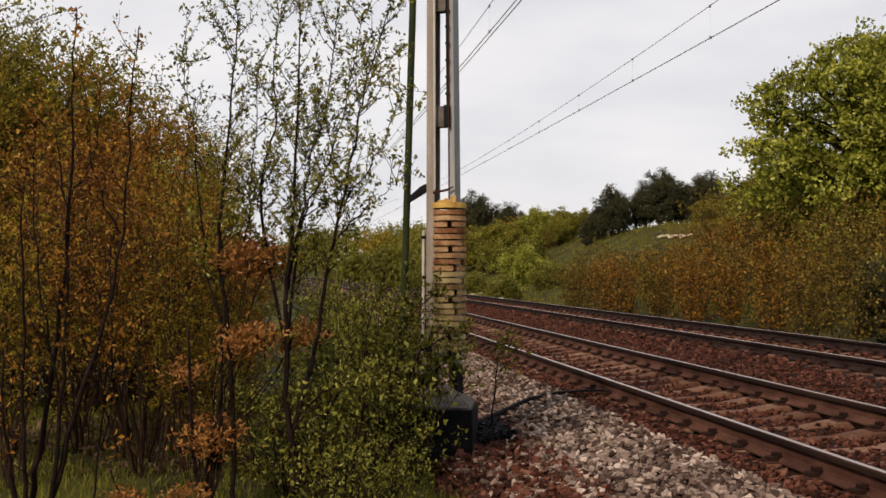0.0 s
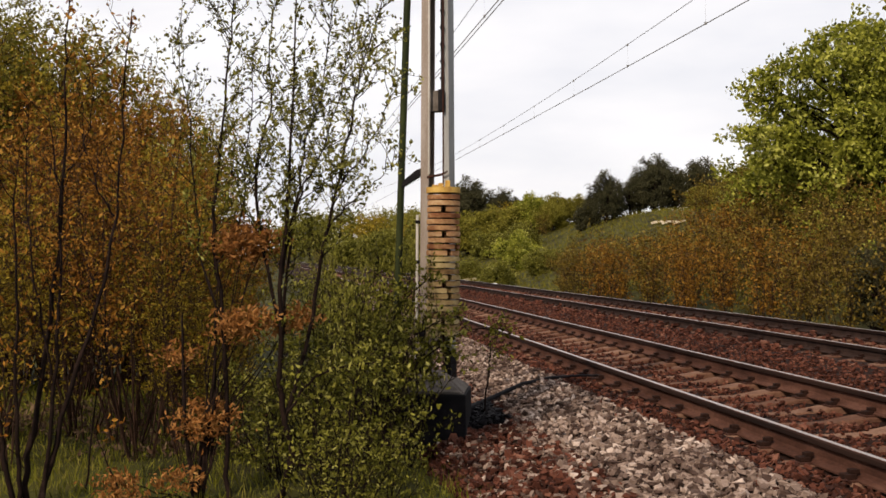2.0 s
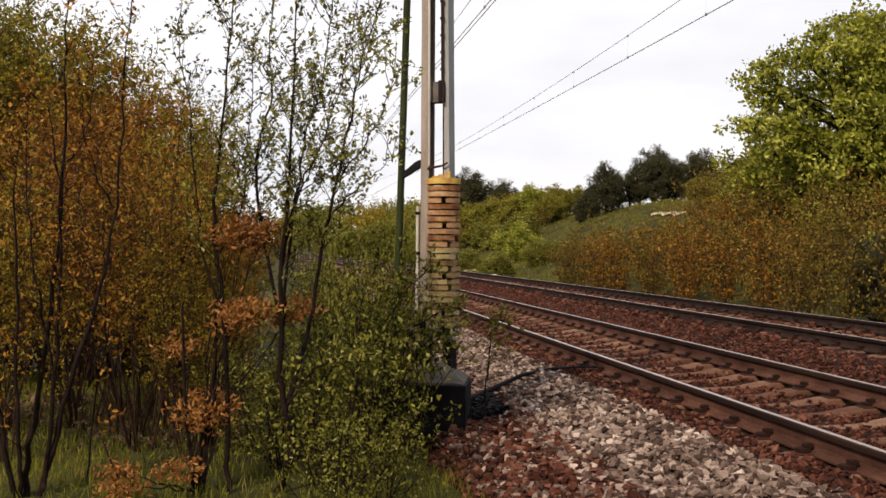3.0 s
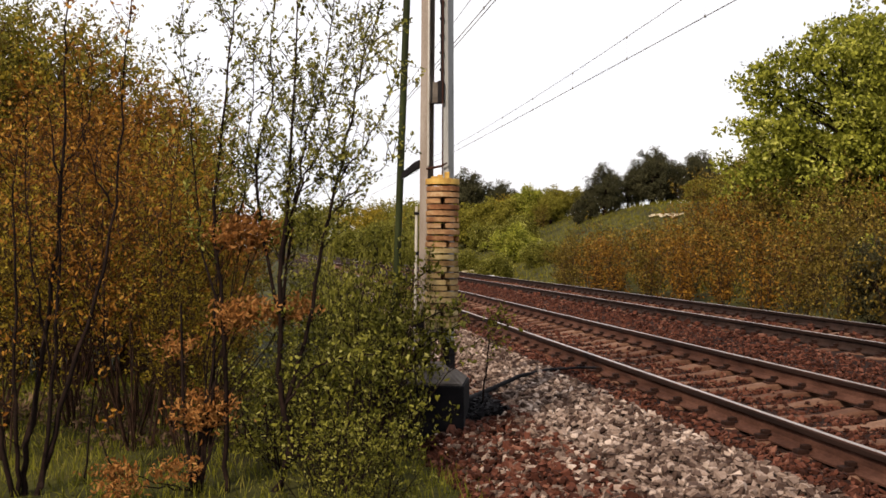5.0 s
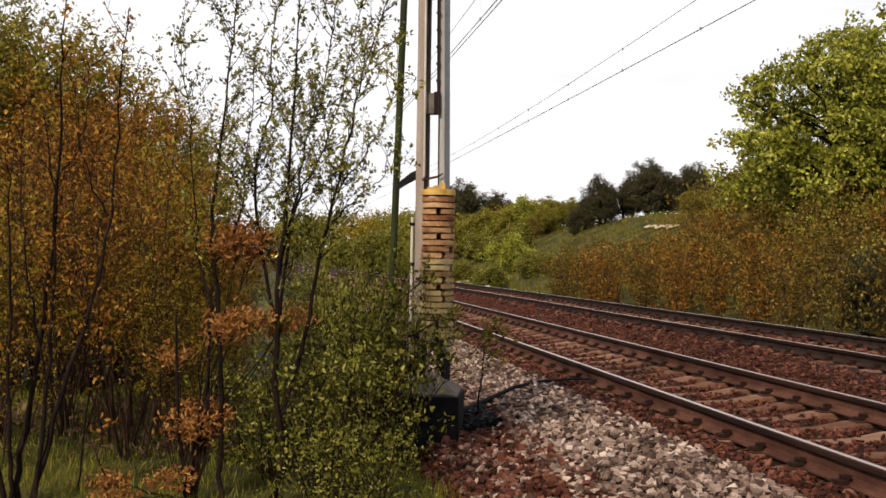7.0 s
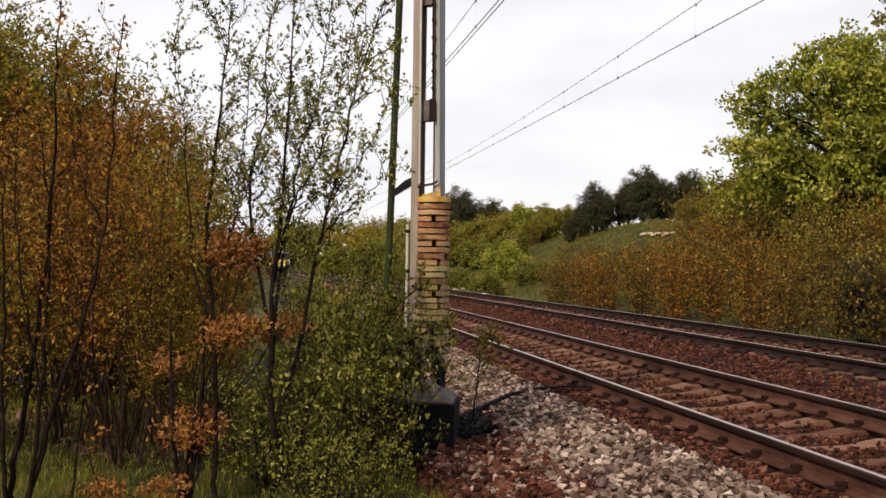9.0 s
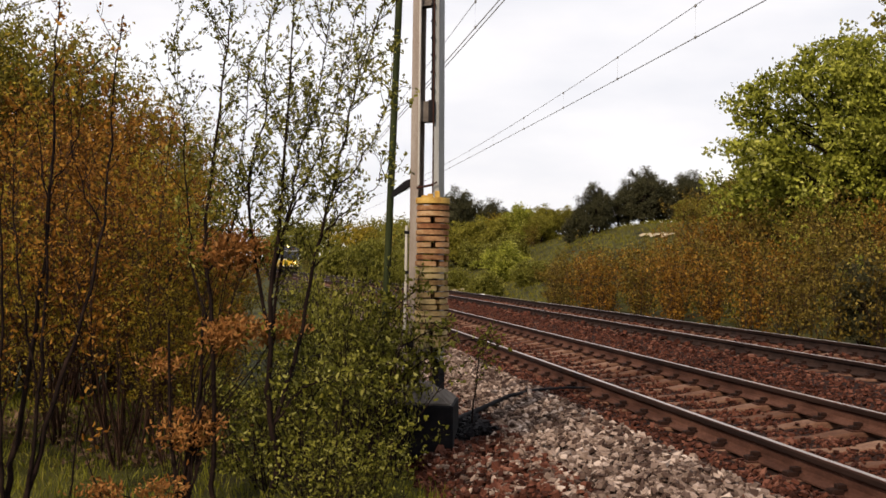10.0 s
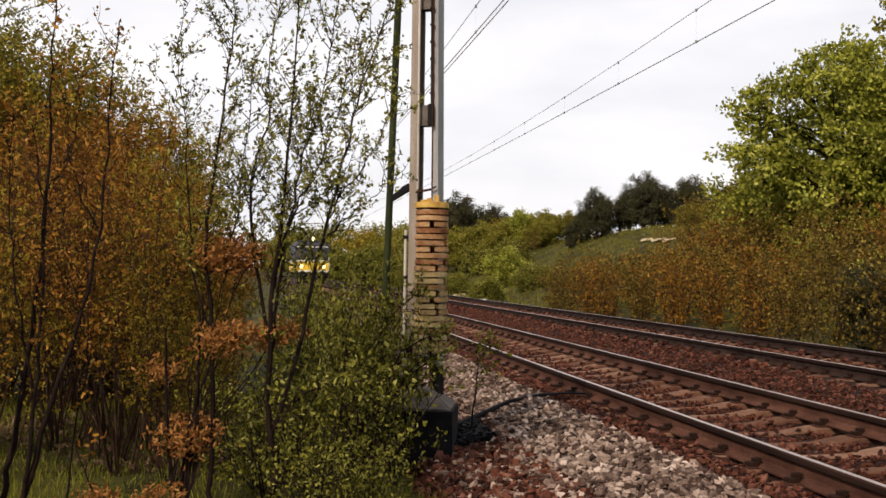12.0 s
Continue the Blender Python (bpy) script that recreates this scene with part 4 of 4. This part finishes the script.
def build_seedling():
    """A thin bare stem standing in the stones beside the footing."""
    w = Wood(27)
    x, y = 1.88, 10.1
    ob = empty("seedling", pose(x, y, float(bed_height(x))), "thin dark bare-stemmed seedling with a few leaves at its head", "seedling")
    q = reach(w, [(0, 0, -0.1), (0.03, 0, 0.25), (0.06, 0.01, 0.5), (0.07, 0, 0.78)], 0.011, 0.5, 6, 0.004)
    for g in w.twigs(q, 7, 0.2, 0.003, 0.75, 0.05, 0.7):
        w.twigs(g, 2, 0.08, 0.002, 0.6, 0.05, 0.3, n=3)
    w.stems("stem", M_BARK, ob)
    leaf_mesh("leaves", w.sprinkle(24, 0.4), 0.036, M_LEAF_GREEN, ob, w.rng, 0.55, 0.3, 0.4, oval=True)


def build_grass():
    rng = np.random.default_rng(31)
    n = 62000
    x = rng.uniform(-5.5, 1.45, n)
    y = -3.0 + 18 * rng.uniform(0, 1, n)
    keep = np.sin(x * 3.1 + 1) * np.sin(y * 2.3) + rng.normal(0, 0.8, n) > -0.5
    x, y = x[keep], y[keep]
    ob = leaf_mesh("grass", np.stack([x, y, land(x, y) - 0.02], -1), 0.12, M_GRASS, None, rng, 0.07, 2.6, 0.02)
    tagged(ob, "patchy green grass under the shrubs", "grass", kind="stuff")
    n = 4200
    x, y = rng.uniform(-3.6, -0.2, n), rng.uniform(9.3, 13, n)
    keep = np.sin(x * 2.1) * np.sin(y * 1.7 + 1) + rng.normal(0, 0.5, n) > 0.0
    x, y = x[keep], y[keep]
    ob = leaf_mesh("leaf_litter", np.stack([x, y, land(x, y) + rng.uniform(0.01, 0.09, len(x))], -1), 0.055, M_LITTER, None, rng, 0.6, 0.0, 0.05, oval=True)
    tagged(ob, "pale dry fallen leaves on the soil under the thicket", "leaf litter", kind="stuff")
    n = 90000
    d = rng.uniform(12.6, 36, n)
    s = 14 + 290 * rng.uniform(0, 1, n) ** 1.7
    keep = (d > 14.5) | (s > 46)
    d, s = d[keep], s[keep]
    x = bend(d, s)
    ob = leaf_mesh("bank_grass", np.stack([x, s, land(x, s) - 0.03], -1), 0.3, M_BANKGRASS, None, rng, 0.12, 1.8, 0.05)
    tagged(ob, "rough grass on the far railway bank", "grass", kind="stuff")


def build_bank():
    """Shrubs, pines and trees of the cutting's far side."""
    rng = np.random.default_rng(41)
    g = "shrubs on the railway bank"
    kinds = [
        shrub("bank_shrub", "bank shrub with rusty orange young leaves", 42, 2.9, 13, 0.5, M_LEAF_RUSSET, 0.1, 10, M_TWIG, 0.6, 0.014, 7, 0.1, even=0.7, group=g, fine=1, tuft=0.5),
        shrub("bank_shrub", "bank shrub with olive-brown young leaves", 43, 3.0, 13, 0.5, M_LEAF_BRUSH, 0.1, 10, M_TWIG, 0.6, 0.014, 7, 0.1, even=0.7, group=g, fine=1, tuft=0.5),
        shrub("bank_shrub", "bank shrub with bright yellow-green leaves", 56, 2.8, 12, 0.6, M_LEAF_LIME, 0.094, 9, M_TWIG, 0.6, 0.014, 7, 0.1, even=0.7, group=g, fine=1),
        shrub("bank_shrub", "bank shrub with fresh green leaves", 44, 2.8, 12, 0.6, M_LEAF_GREEN, 0.094, 9, M_TWIG, 0.6, 0.014, 7, 0.1, even=0.7, group=g, fine=1),
    ]
    placed = [False] * 4

    def put(kind, d, s, k):
        x = float(bend(d, s))
        ob = kinds[kind]
        if placed[kind]:
            ob = copy_thing(ob, pose(0, 0, 0))
        placed[kind] = True
        set_at(ob, x, s, rng.uniform(0, 360), k * rng.uniform(0.85, 1.12), 0.05)

    for row, (d0, k) in enumerate(((12.5, 0.86), (14.3, 0.95), (16.8, 0.9), (19.5, 0.85), (22.5, 1.15), (26.0, 1.2))):
        s = 15.0 + row
        while s < (48 + row if row < 4 else 55):
            put(int(rng.choice([1, 1, 1, 2] if row > 3 else [0, 0, 1, 1, 1] if s > 27 else [0, 1, 1, 1, 2])), d0 + rng.uniform(-0.5, 0.5), s, k)
            s += rng.uniform(1.5, 2.1) if row < 2 else rng.uniform(2.0, 2.8)
    for kind, d, s, k in ((3, 17.2, 66, 0.6), (3, 16.4, 65, 0.5), (3, 12.9, 60, 0.62), (1, 13.3, 63, 0.6), (3, 19.0, 96, 1.0), (1, 22.0, 90, 0.9),
                          (3, 15.5, 98, 0.9), (2, 14.5, 105, 0.8), (1, 18.5, 110, 1.2), (3, 21.0, 104, 1.2), (0, 14.6, 54, 0.6), (1, 15.8, 56, 0.62), (0, 16.9, 57, 0.55), (1, 20.2, 46, 1.1), (2, 21.0, 47.5, 1.1), (1, 21.5, 45, 1.15), (2, 19.8, 43, 1.0), (1, 20.5, 41, 1.15), (2, 18.6, 37, 0.95), (1, 19.0, 35, 1.1), (2, 17.4, 32, 0.9), (0, 17.6, 29, 1.12), (1, 17.8, 33.5, 1.15), (1, 18.0, 38, 1.2), (0, 18.4, 40, 1.2), (1, 18.2, 26, 1.15), (0, 18.6, 43, 1.1), (1, 17.0, 23.5, 1.1)):
        put(kind, d, s, k)
    for _ in range(42):
        s = 92 + 196 * rng.uniform(0, 1) ** 1.2
        put(int(rng.choice([2, 3, 3, 1] if s < 100 else [3, 3, 3, 1])), rng.uniform(13.4, 25), s, rng.uniform(0.3, 0.7) * (0.7 + s / 180))
    for _ in range(20):
        s = rng.uniform(52, 120)
        d = rng.uniform(20, 32)
        if d / s < 0.255:
            put(int(rng.choice([3, 3, 1, 1])), d, s, rng.uniform(0.7, 1.1))
    for _ in range(12):
        s = rng.uniform(22, 46)
        put(int(rng.choice([0, 1, 1])), rng.uniform(19, 30), s, rng.uniform(0.8, 1.1))

    pine_group = "pines on the hilltop"
    pine = clumped_tree("pine", "dark bushy pine on the hilltop", 45, 2.5, 1.6, 2.9, 54, M_LEAF_DARK, 0.2, pine_group, 0.3, 0.7)
    spots = [(26.1, 85, 0.8), (25.2, 86, 0.55), (27.2, 87, 0.62), (28.4, 86, 0.55), (30.2, 85, 0.9), (31.3, 86, 0.82), (29.4, 86.5, 0.72), (32.4, 86, 0.7), (33.6, 85, 0.8), (34.6, 85.5, 0.86), (36, 87, 0.7), (24.2, 86, 0.4),
             (25.2, 147.5, 1.55), (26.6, 149, 1.3), (23.6, 150, 1.3), (28.4, 146, 1.1), (30.2, 146, 1.15), (32.0, 146, 0.9), (22.5, 152, 0.9), (12.9, 22.0, 0.38), (13.5, 20.6, 0.46)]
    for i, (x, y, k) in enumerate(spots):
        set_at(pine if i == 0 else copy_thing(pine, pose(0, 0, 0)), x, y, i * 71, k)

    oak = clumped_tree("broadleaf_tree", "large broad tree with bright fresh yellow-green leaves", 46, 2.4, 5.5, 5.8, 165, M_LEAF_LIME, 0.18, skirt=0.3)
    set_at(oak, 22.6, 38.9)
    oak2 = clumped_tree("broadleaf_tree", "large tree with mid-green leaves", 47, 4.2, 5.2, 5.4, 90, M_LEAF_MOSS, 0.2)
    set_at(oak2, 28.0, 38.5)

    g = "small trees on the hilltop"
    round_tree = clumped_tree("small_tree", "small rounded tree in fresh yellow-green leaf", 58, 2.0, 2.0, 1.9, 40, M_LEAF_LIME, 0.2, g)
    olive_tree = clumped_tree("small_tree", "small rounded tree with dull olive-green leaves", 59, 2.0, 2.1, 1.8, 40, M_LEAF_MOSS, 0.2, g)
    for i, (ob, x, y, k) in enumerate(((round_tree, 23.6, 100, 0.92), (olive_tree, 25.6, 99, 0.75), (olive_tree, 27.4, 98, 0.62), (olive_tree, 21.8, 101, 0.85), (olive_tree, 20.2, 104, 0.95), (olive_tree, 18.6, 108, 1.0),
                                       (olive_tree, 24.6, 97, 0.6), (olive_tree, 30.6, 70, 0.6), (olive_tree, 29.0, 66, 0.5), (olive_tree, 19.2, 112, 0.8), (olive_tree, 27.6, 60, 0.62), (olive_tree, 30.0, 58, 0.75), (olive_tree, 33.2, 83, 0.5))):
        set_at(ob if i < 2 else copy_thing(ob, pose(0, 0, 0)), x, y, i * 83, k)
    g = "rounded bushes on the grassy slope"
    lime = clumped_tree("slope_bush", "rounded bush in bright yellow-green leaf on a grassy slope", 62, 1.5, 1.9, 1.6, 38, M_LEAF_LIME, 0.17, g)
    green = clumped_tree("slope_bush", "rounded bush in dull green leaf on a grassy slope", 63, 1.5, 2.0, 1.5, 38, M_LEAF_GREEN, 0.17, g)
    for i, (ob, x, y, k) in enumerate(((lime, 16.4, 75, 0.85), (green, 16.0, 66, 0.5), (lime, 17.5, 78, 0.6), (green, 16.8, 67, 0.42), (green, 11.9, 60, 0.5), (green, 18.4, 96, 0.8), (green, 14.6, 98, 0.6), (green, 20.2, 90, 0.75),
                                       (green, 14.0, 150, 1.5), (green, 16.2, 170, 1.4), (green, 11.0, 180, 1.5), (green, 18.0, 140, 1.2), (green, 12.6, 130, 0.8), (green, 15.6, 118, 0.9), (green, 12.2, 104, 0.6), (green, 13.0, 76, 0.5))):
        set_at(ob if i < 2 else copy_thing(ob, pose(0, 0, 0)), x, y, i * 59, k, 0.2)

    wood_group = "distant trees along the line"
    far = [tree("distant_tree", "distant round tree in spring green leaf", 48, 9, 4.2, 0.06, 12, M_LEAF_GREEN, 0.5, 6, group=wood_group, twig=2, fine=0),
           tree("distant_tree", "distant tree with olive-brown leaves", 49, 8, 4.0, 0.06, 12, M_LEAF_OLIVE, 0.5, 6, group=wood_group, twig=2, fine=0),
           tree("distant_tree", "distant tree with mossy green leaves", 50, 8, 4.0, 0.06, 12, M_LEAF_MOSS, 0.5, 6, group=wood_group, twig=2, fine=0)]
    used = [False] * 3
    for i in range(90):
        s = rng.uniform(110, 480)
        d = rng.uniform(19, 75) if i % 4 else rng.uniform(16, 24)
        k = int(rng.choice([0, 0, 1, 2]))
        x = float(bend(d, s))
        if x / s > 0.165:
            continue
        ob = copy_thing(far[k], pose(0, 0, 0)) if used[k] else far[k]
        used[k] = True
        top = EYE_HEIGHT + 0.047 * s - float(land(x, s))
        set_at(ob, x, s, rng.uniform(0, 360), max(0.3, min(1.6, top / 8.5 * rng.uniform(0.6, 1.0))))
    for i in range(34):
        s = rng.uniform(62, 150)
        x = float(bend(rng.uniform(26, 38), s))
        k = int(rng.choice([0, 1, 1, 2]))
        if 0.25 < x / s < 0.42:
            continue
        set_at(copy_thing(far[k], pose(0, 0, 0)), x, s, rng.uniform(0, 360), rng.uniform(0.22, 0.4) * (0.6 + s / 180), 0.5)
    for i in range(22):
        s = rng.uniform(60, 470)
        k = int(rng.choice([0, 1, 2]))
        set_at(copy_thing(far[k], pose(0, 0, 0)), float(bend(rng.uniform(-60, -12), s)), s, rng.uniform(0, 360), rng.uniform(0.5, 0.9))
    for i in range(18):
        a = radians(110 + i * 10)
        set_at(copy_thing(far[i % 3], pose(0, 0, 0)), 45 * math.sin(a), 45 * math.cos(a), i * 50, 0.9)


def build_marker():
    ob = empty("marker_stone", pose(float(bend(11.4, 57)), 57, -0.35), "small white painted marker stone beside the track", "marker")
    part("stone", boxed(-0.26, 0.26, -0.1, 0.1, -0.2, 0.14, 0.04), M_WHITE, ob)


def build_sand(x0, y0, along_x, along_y, half, label):
    """A bare sandy scar on the hillside."""
    u, v = np.meshgrid(np.linspace(-1.6, 1.6, 17), np.linspace(-1, 1, 7), indexing="ij")
    x = x0 + along_x * u + v * (half + 0.4 * half * np.sin(u * 5))
    y = y0 + along_y * u
    i, j = np.meshgrid(np.arange(16), np.arange(6), indexing="ij")
    f = np.stack([i * 7 + j, (i + 1) * 7 + j, (i + 1) * 7 + j + 1, i * 7 + j + 1], -1).reshape(-1, 4)
    ob = mesh_object("sand_patch", np.stack([x, y, land(x, y) + 0.1], -1).reshape(-1, 3), f, M_SAND)
    tagged(ob, label, "sand", kind="structure")


# ---- the train ----
def build_loco():
    ob = empty("locomotive", pose(0, 0, 0), "electric locomotive with yellow lower front, dark cab band and lit headlights", "locomotive")
    part("underframe", boxed(-1.35, 1.35, -15.6, -0.1, 0.55, 1.1, 0.05), M_BLACK, ob, "black underframe")
    part("lower_body", boxed(-1.5, 1.5, -15.9, 0.0, 1.1, 2.05, 0.12), M_LOCO_YELLOW, ob, "yellow painted lower body")
    part("stripe", boxed(-1.512, 1.512, -15.9, 0.012, 2.06, 2.18, 0.05), M_LOCO_CREAM, ob, "pale stripe")
    bm = boxed(-1.5, 1.5, -15.9, 0.0, 2.19, 3.72, 0.16)
    for v in bm.verts:
        if v.co.z > 2.7:
            v.co.y += -0.15 * (v.co.z - 2.6) if v.co.y > -8 else 0.15 * (v.co.z - 2.6)
    part("upper_body", bm, M_LOCO_DARK, ob, "dark blue-grey upper body")
    for x0, x1 in ((-1.25, -0.08), (0.08, 1.25)):
        bm = boxed(x0, x1, -0.1, 0.03, 2.42, 3.22, 0.03)
        for v in bm.verts:
            if v.co.z > 2.7:
                v.co.y -= 0.15 * (v.co.z - 2.6)
        part("windscreen", bm, M_GLASS, ob, "dark windscreen")
    part("window_trim", boxed(-1.33, 1.33, -0.24, -0.09, 3.3, 3.37, 0.02), M_LOCO_CREAM, ob, "pale strip above the windscreens")
    part("windscreen_pillar", boxed(-0.07, 0.07, -0.1, 0.02, 2.3, 3.3, 0.02), M_LOCO_DARK, ob)
    for x in (-1.42, 1.42):
        bm = bmesh.new()
        rod(bm, (x, 0.06, 1.25), (x, 0.06, 2.4), 0.03, 6)
        part("handrail", bm, M_LOCO_CREAM, ob, "pale painted handrail")
    part("roof", boxed(-1.3, 1.3, -15.2, -0.7, 3.72, 3.92, 0.08), M_LOCO_DARK, ob)
    bm = bmesh.new()
    rod(bm, (0, -0.7, 4.02), (0, -0.3, 4.02), 0.2, 14)
    part("top_lamp_housing", bm, M_LOCO_DARK, ob)
    bm = bmesh.new()
    rod(bm, (0, -0.3, 4.02), (0, -0.27, 4.02), 0.17, 14)
    part("top_headlight", bm, M_LAMP, ob, "lit round headlight")
    for x in (-0.95, 0.95):
        bm = bmesh.new()
        rod(bm, (x, -0.02, 1.62), (x, 0.05, 1.62), 0.17, 14)
        part("headlight", bm, M_LAMP, ob, "lit round headlight")
        bm = bmesh.new()
        rod(bm, (x * 0.92, 0.0, 1.03), (x * 0.92, 0.55, 1.03), 0.09, 10)
        rod(bm, (x * 0.92, 0.55, 1.03), (x * 0.92, 0.6, 1.03), 0.24, 14)
        part("buffer", bm, M_BLACK, ob)
    part("front_panel_stripe", boxed(-1.4, 1.4, 0.0, 0.016, 1.16, 1.3), M_LOCO_CREAM, ob, "pale band above the buffer beam")
    part("buffer_beam", boxed(-1.4, 1.4, -0.2, 0.02, 0.75, 1.09, 0.03), M_BLACK, ob)
    part("plough", boxed(-1.2, 1.2, -0.3, -0.05, 0.15, 0.6, 0.05), M_BLACK, ob)
    for y in (-3.0, -6.0, -10.0, -13.0):
        for x in (-0.7525, 0.7525):
            bm = bmesh.new()
            rod(bm, (x - 0.07, y, 0.62), (x + 0.07, y, 0.62), 0.62, 24)
            part("wheel", bm, M_PLATE, ob)
    bm = bmesh.new()
    for z0, z1, y0, y1 in ((3.95, 4.7, -3.6, -2.6), (4.7, 5.5, -2.6, -3.4)):
        for x in (-0.5, 0.5):
            rod(bm, (x, y0, z0), (x * 0.7, y1, z1), 0.03, 6)
    rod(bm, (-0.85, -3.4, 5.52), (0.85, -3.4, 5.52), 0.035, 6)
    part("pantograph", bm, M_WIRE, ob)
    return ob


def motions():
    rows = []
    for i in range(13):
        s = 449.6 - 29.6 * i
        rows.append((float(i), pose(float(bend(T1, s)) - 0.1 * max(0, i - 10), s, 0.0, 0, 0, 180 + math.degrees(math.atan(CURVE * s)))))
    walk(LOCO, rows)
    base = SAPLING.location.copy()
    lean = [(0, -0.2), (1.2, -0.05), (2.5, 0.0), (4, 0.1), (5, 0.2), (6, 0.45), (7, 0.65), (8, 0.68), (9, 0.62), (10, 0.7), (10.5, 0.75), (11, 1.1), (11.5, 1.15), (12, 1.5)]
    walk(SAPLING, [(t, pose(base.x, base.y, base.z, 0, a, 0)) for t, a in lean])


build_ground()
build_bed()
build_rails()
build_mast()
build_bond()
build_weights()
build_post()
build_wires()
SAPLING = build_sapling()
build_near_plants()
build_grass()
build_bank()
build_marker()
build_sand(24.4, 66.5, -0.25, -2.3, 0.3, "bare pale sandy scar on the bank")
build_sand(13.3, 78.0, 0.35, 3.5, 0.35, "pale sandy track at the foot of the bank")
LOCO = build_loco()
stones("ballast_stones", "pale grey and buff broken ballast stones", 40000, 1.9, 2.98, 4.6, 40, 0.027, M_STONE, 51, 1.75, 0.1)
stones("stained_stones", "rust-stained broken ballast stones", 17000, 1.15, 2.15, 4.6, 16, 0.0265, M_RUST_STONE, 52, 1.3, 0.1)
stones("track_stones", "rusty brown ballast stones between the rails", 56000, 2.8, 7.2, 4.5, 50, 0.0225, M_RUST_STONE, 53, 1.6, 0.4)
stones("far_stones", "rusty brown ballast stones of the far track", 9000, 7.0, 11.2, 14.0, 60, 0.045, M_RUST_STONE, 54, 1.2, 0.6)
stones("near_stones", "mixed buff and rusty stones beside the path", 7000, 1.3, 6.0, -5.0, 4.7, 0.045, M_STONE, 56, 1.0, 0.3)
stones("mixed_stones", "pale broken stones among the rusty ones at the ballast toe", 3600, 1.3, 1.9, 4.6, 16, 0.0245, M_STONE, 57, 1.3, -0.1)
# Black stones paint the shadow of mast and footing on the ballast.
stones("shadow_stones", "ballast stones coloured black for the mast's shadow beside the footing", 3000, 1.62, 2.02, 9.55, 10.6, 0.028, M_BLACK, 55, 1.0, -0.9)
build_sleepers()
motions()
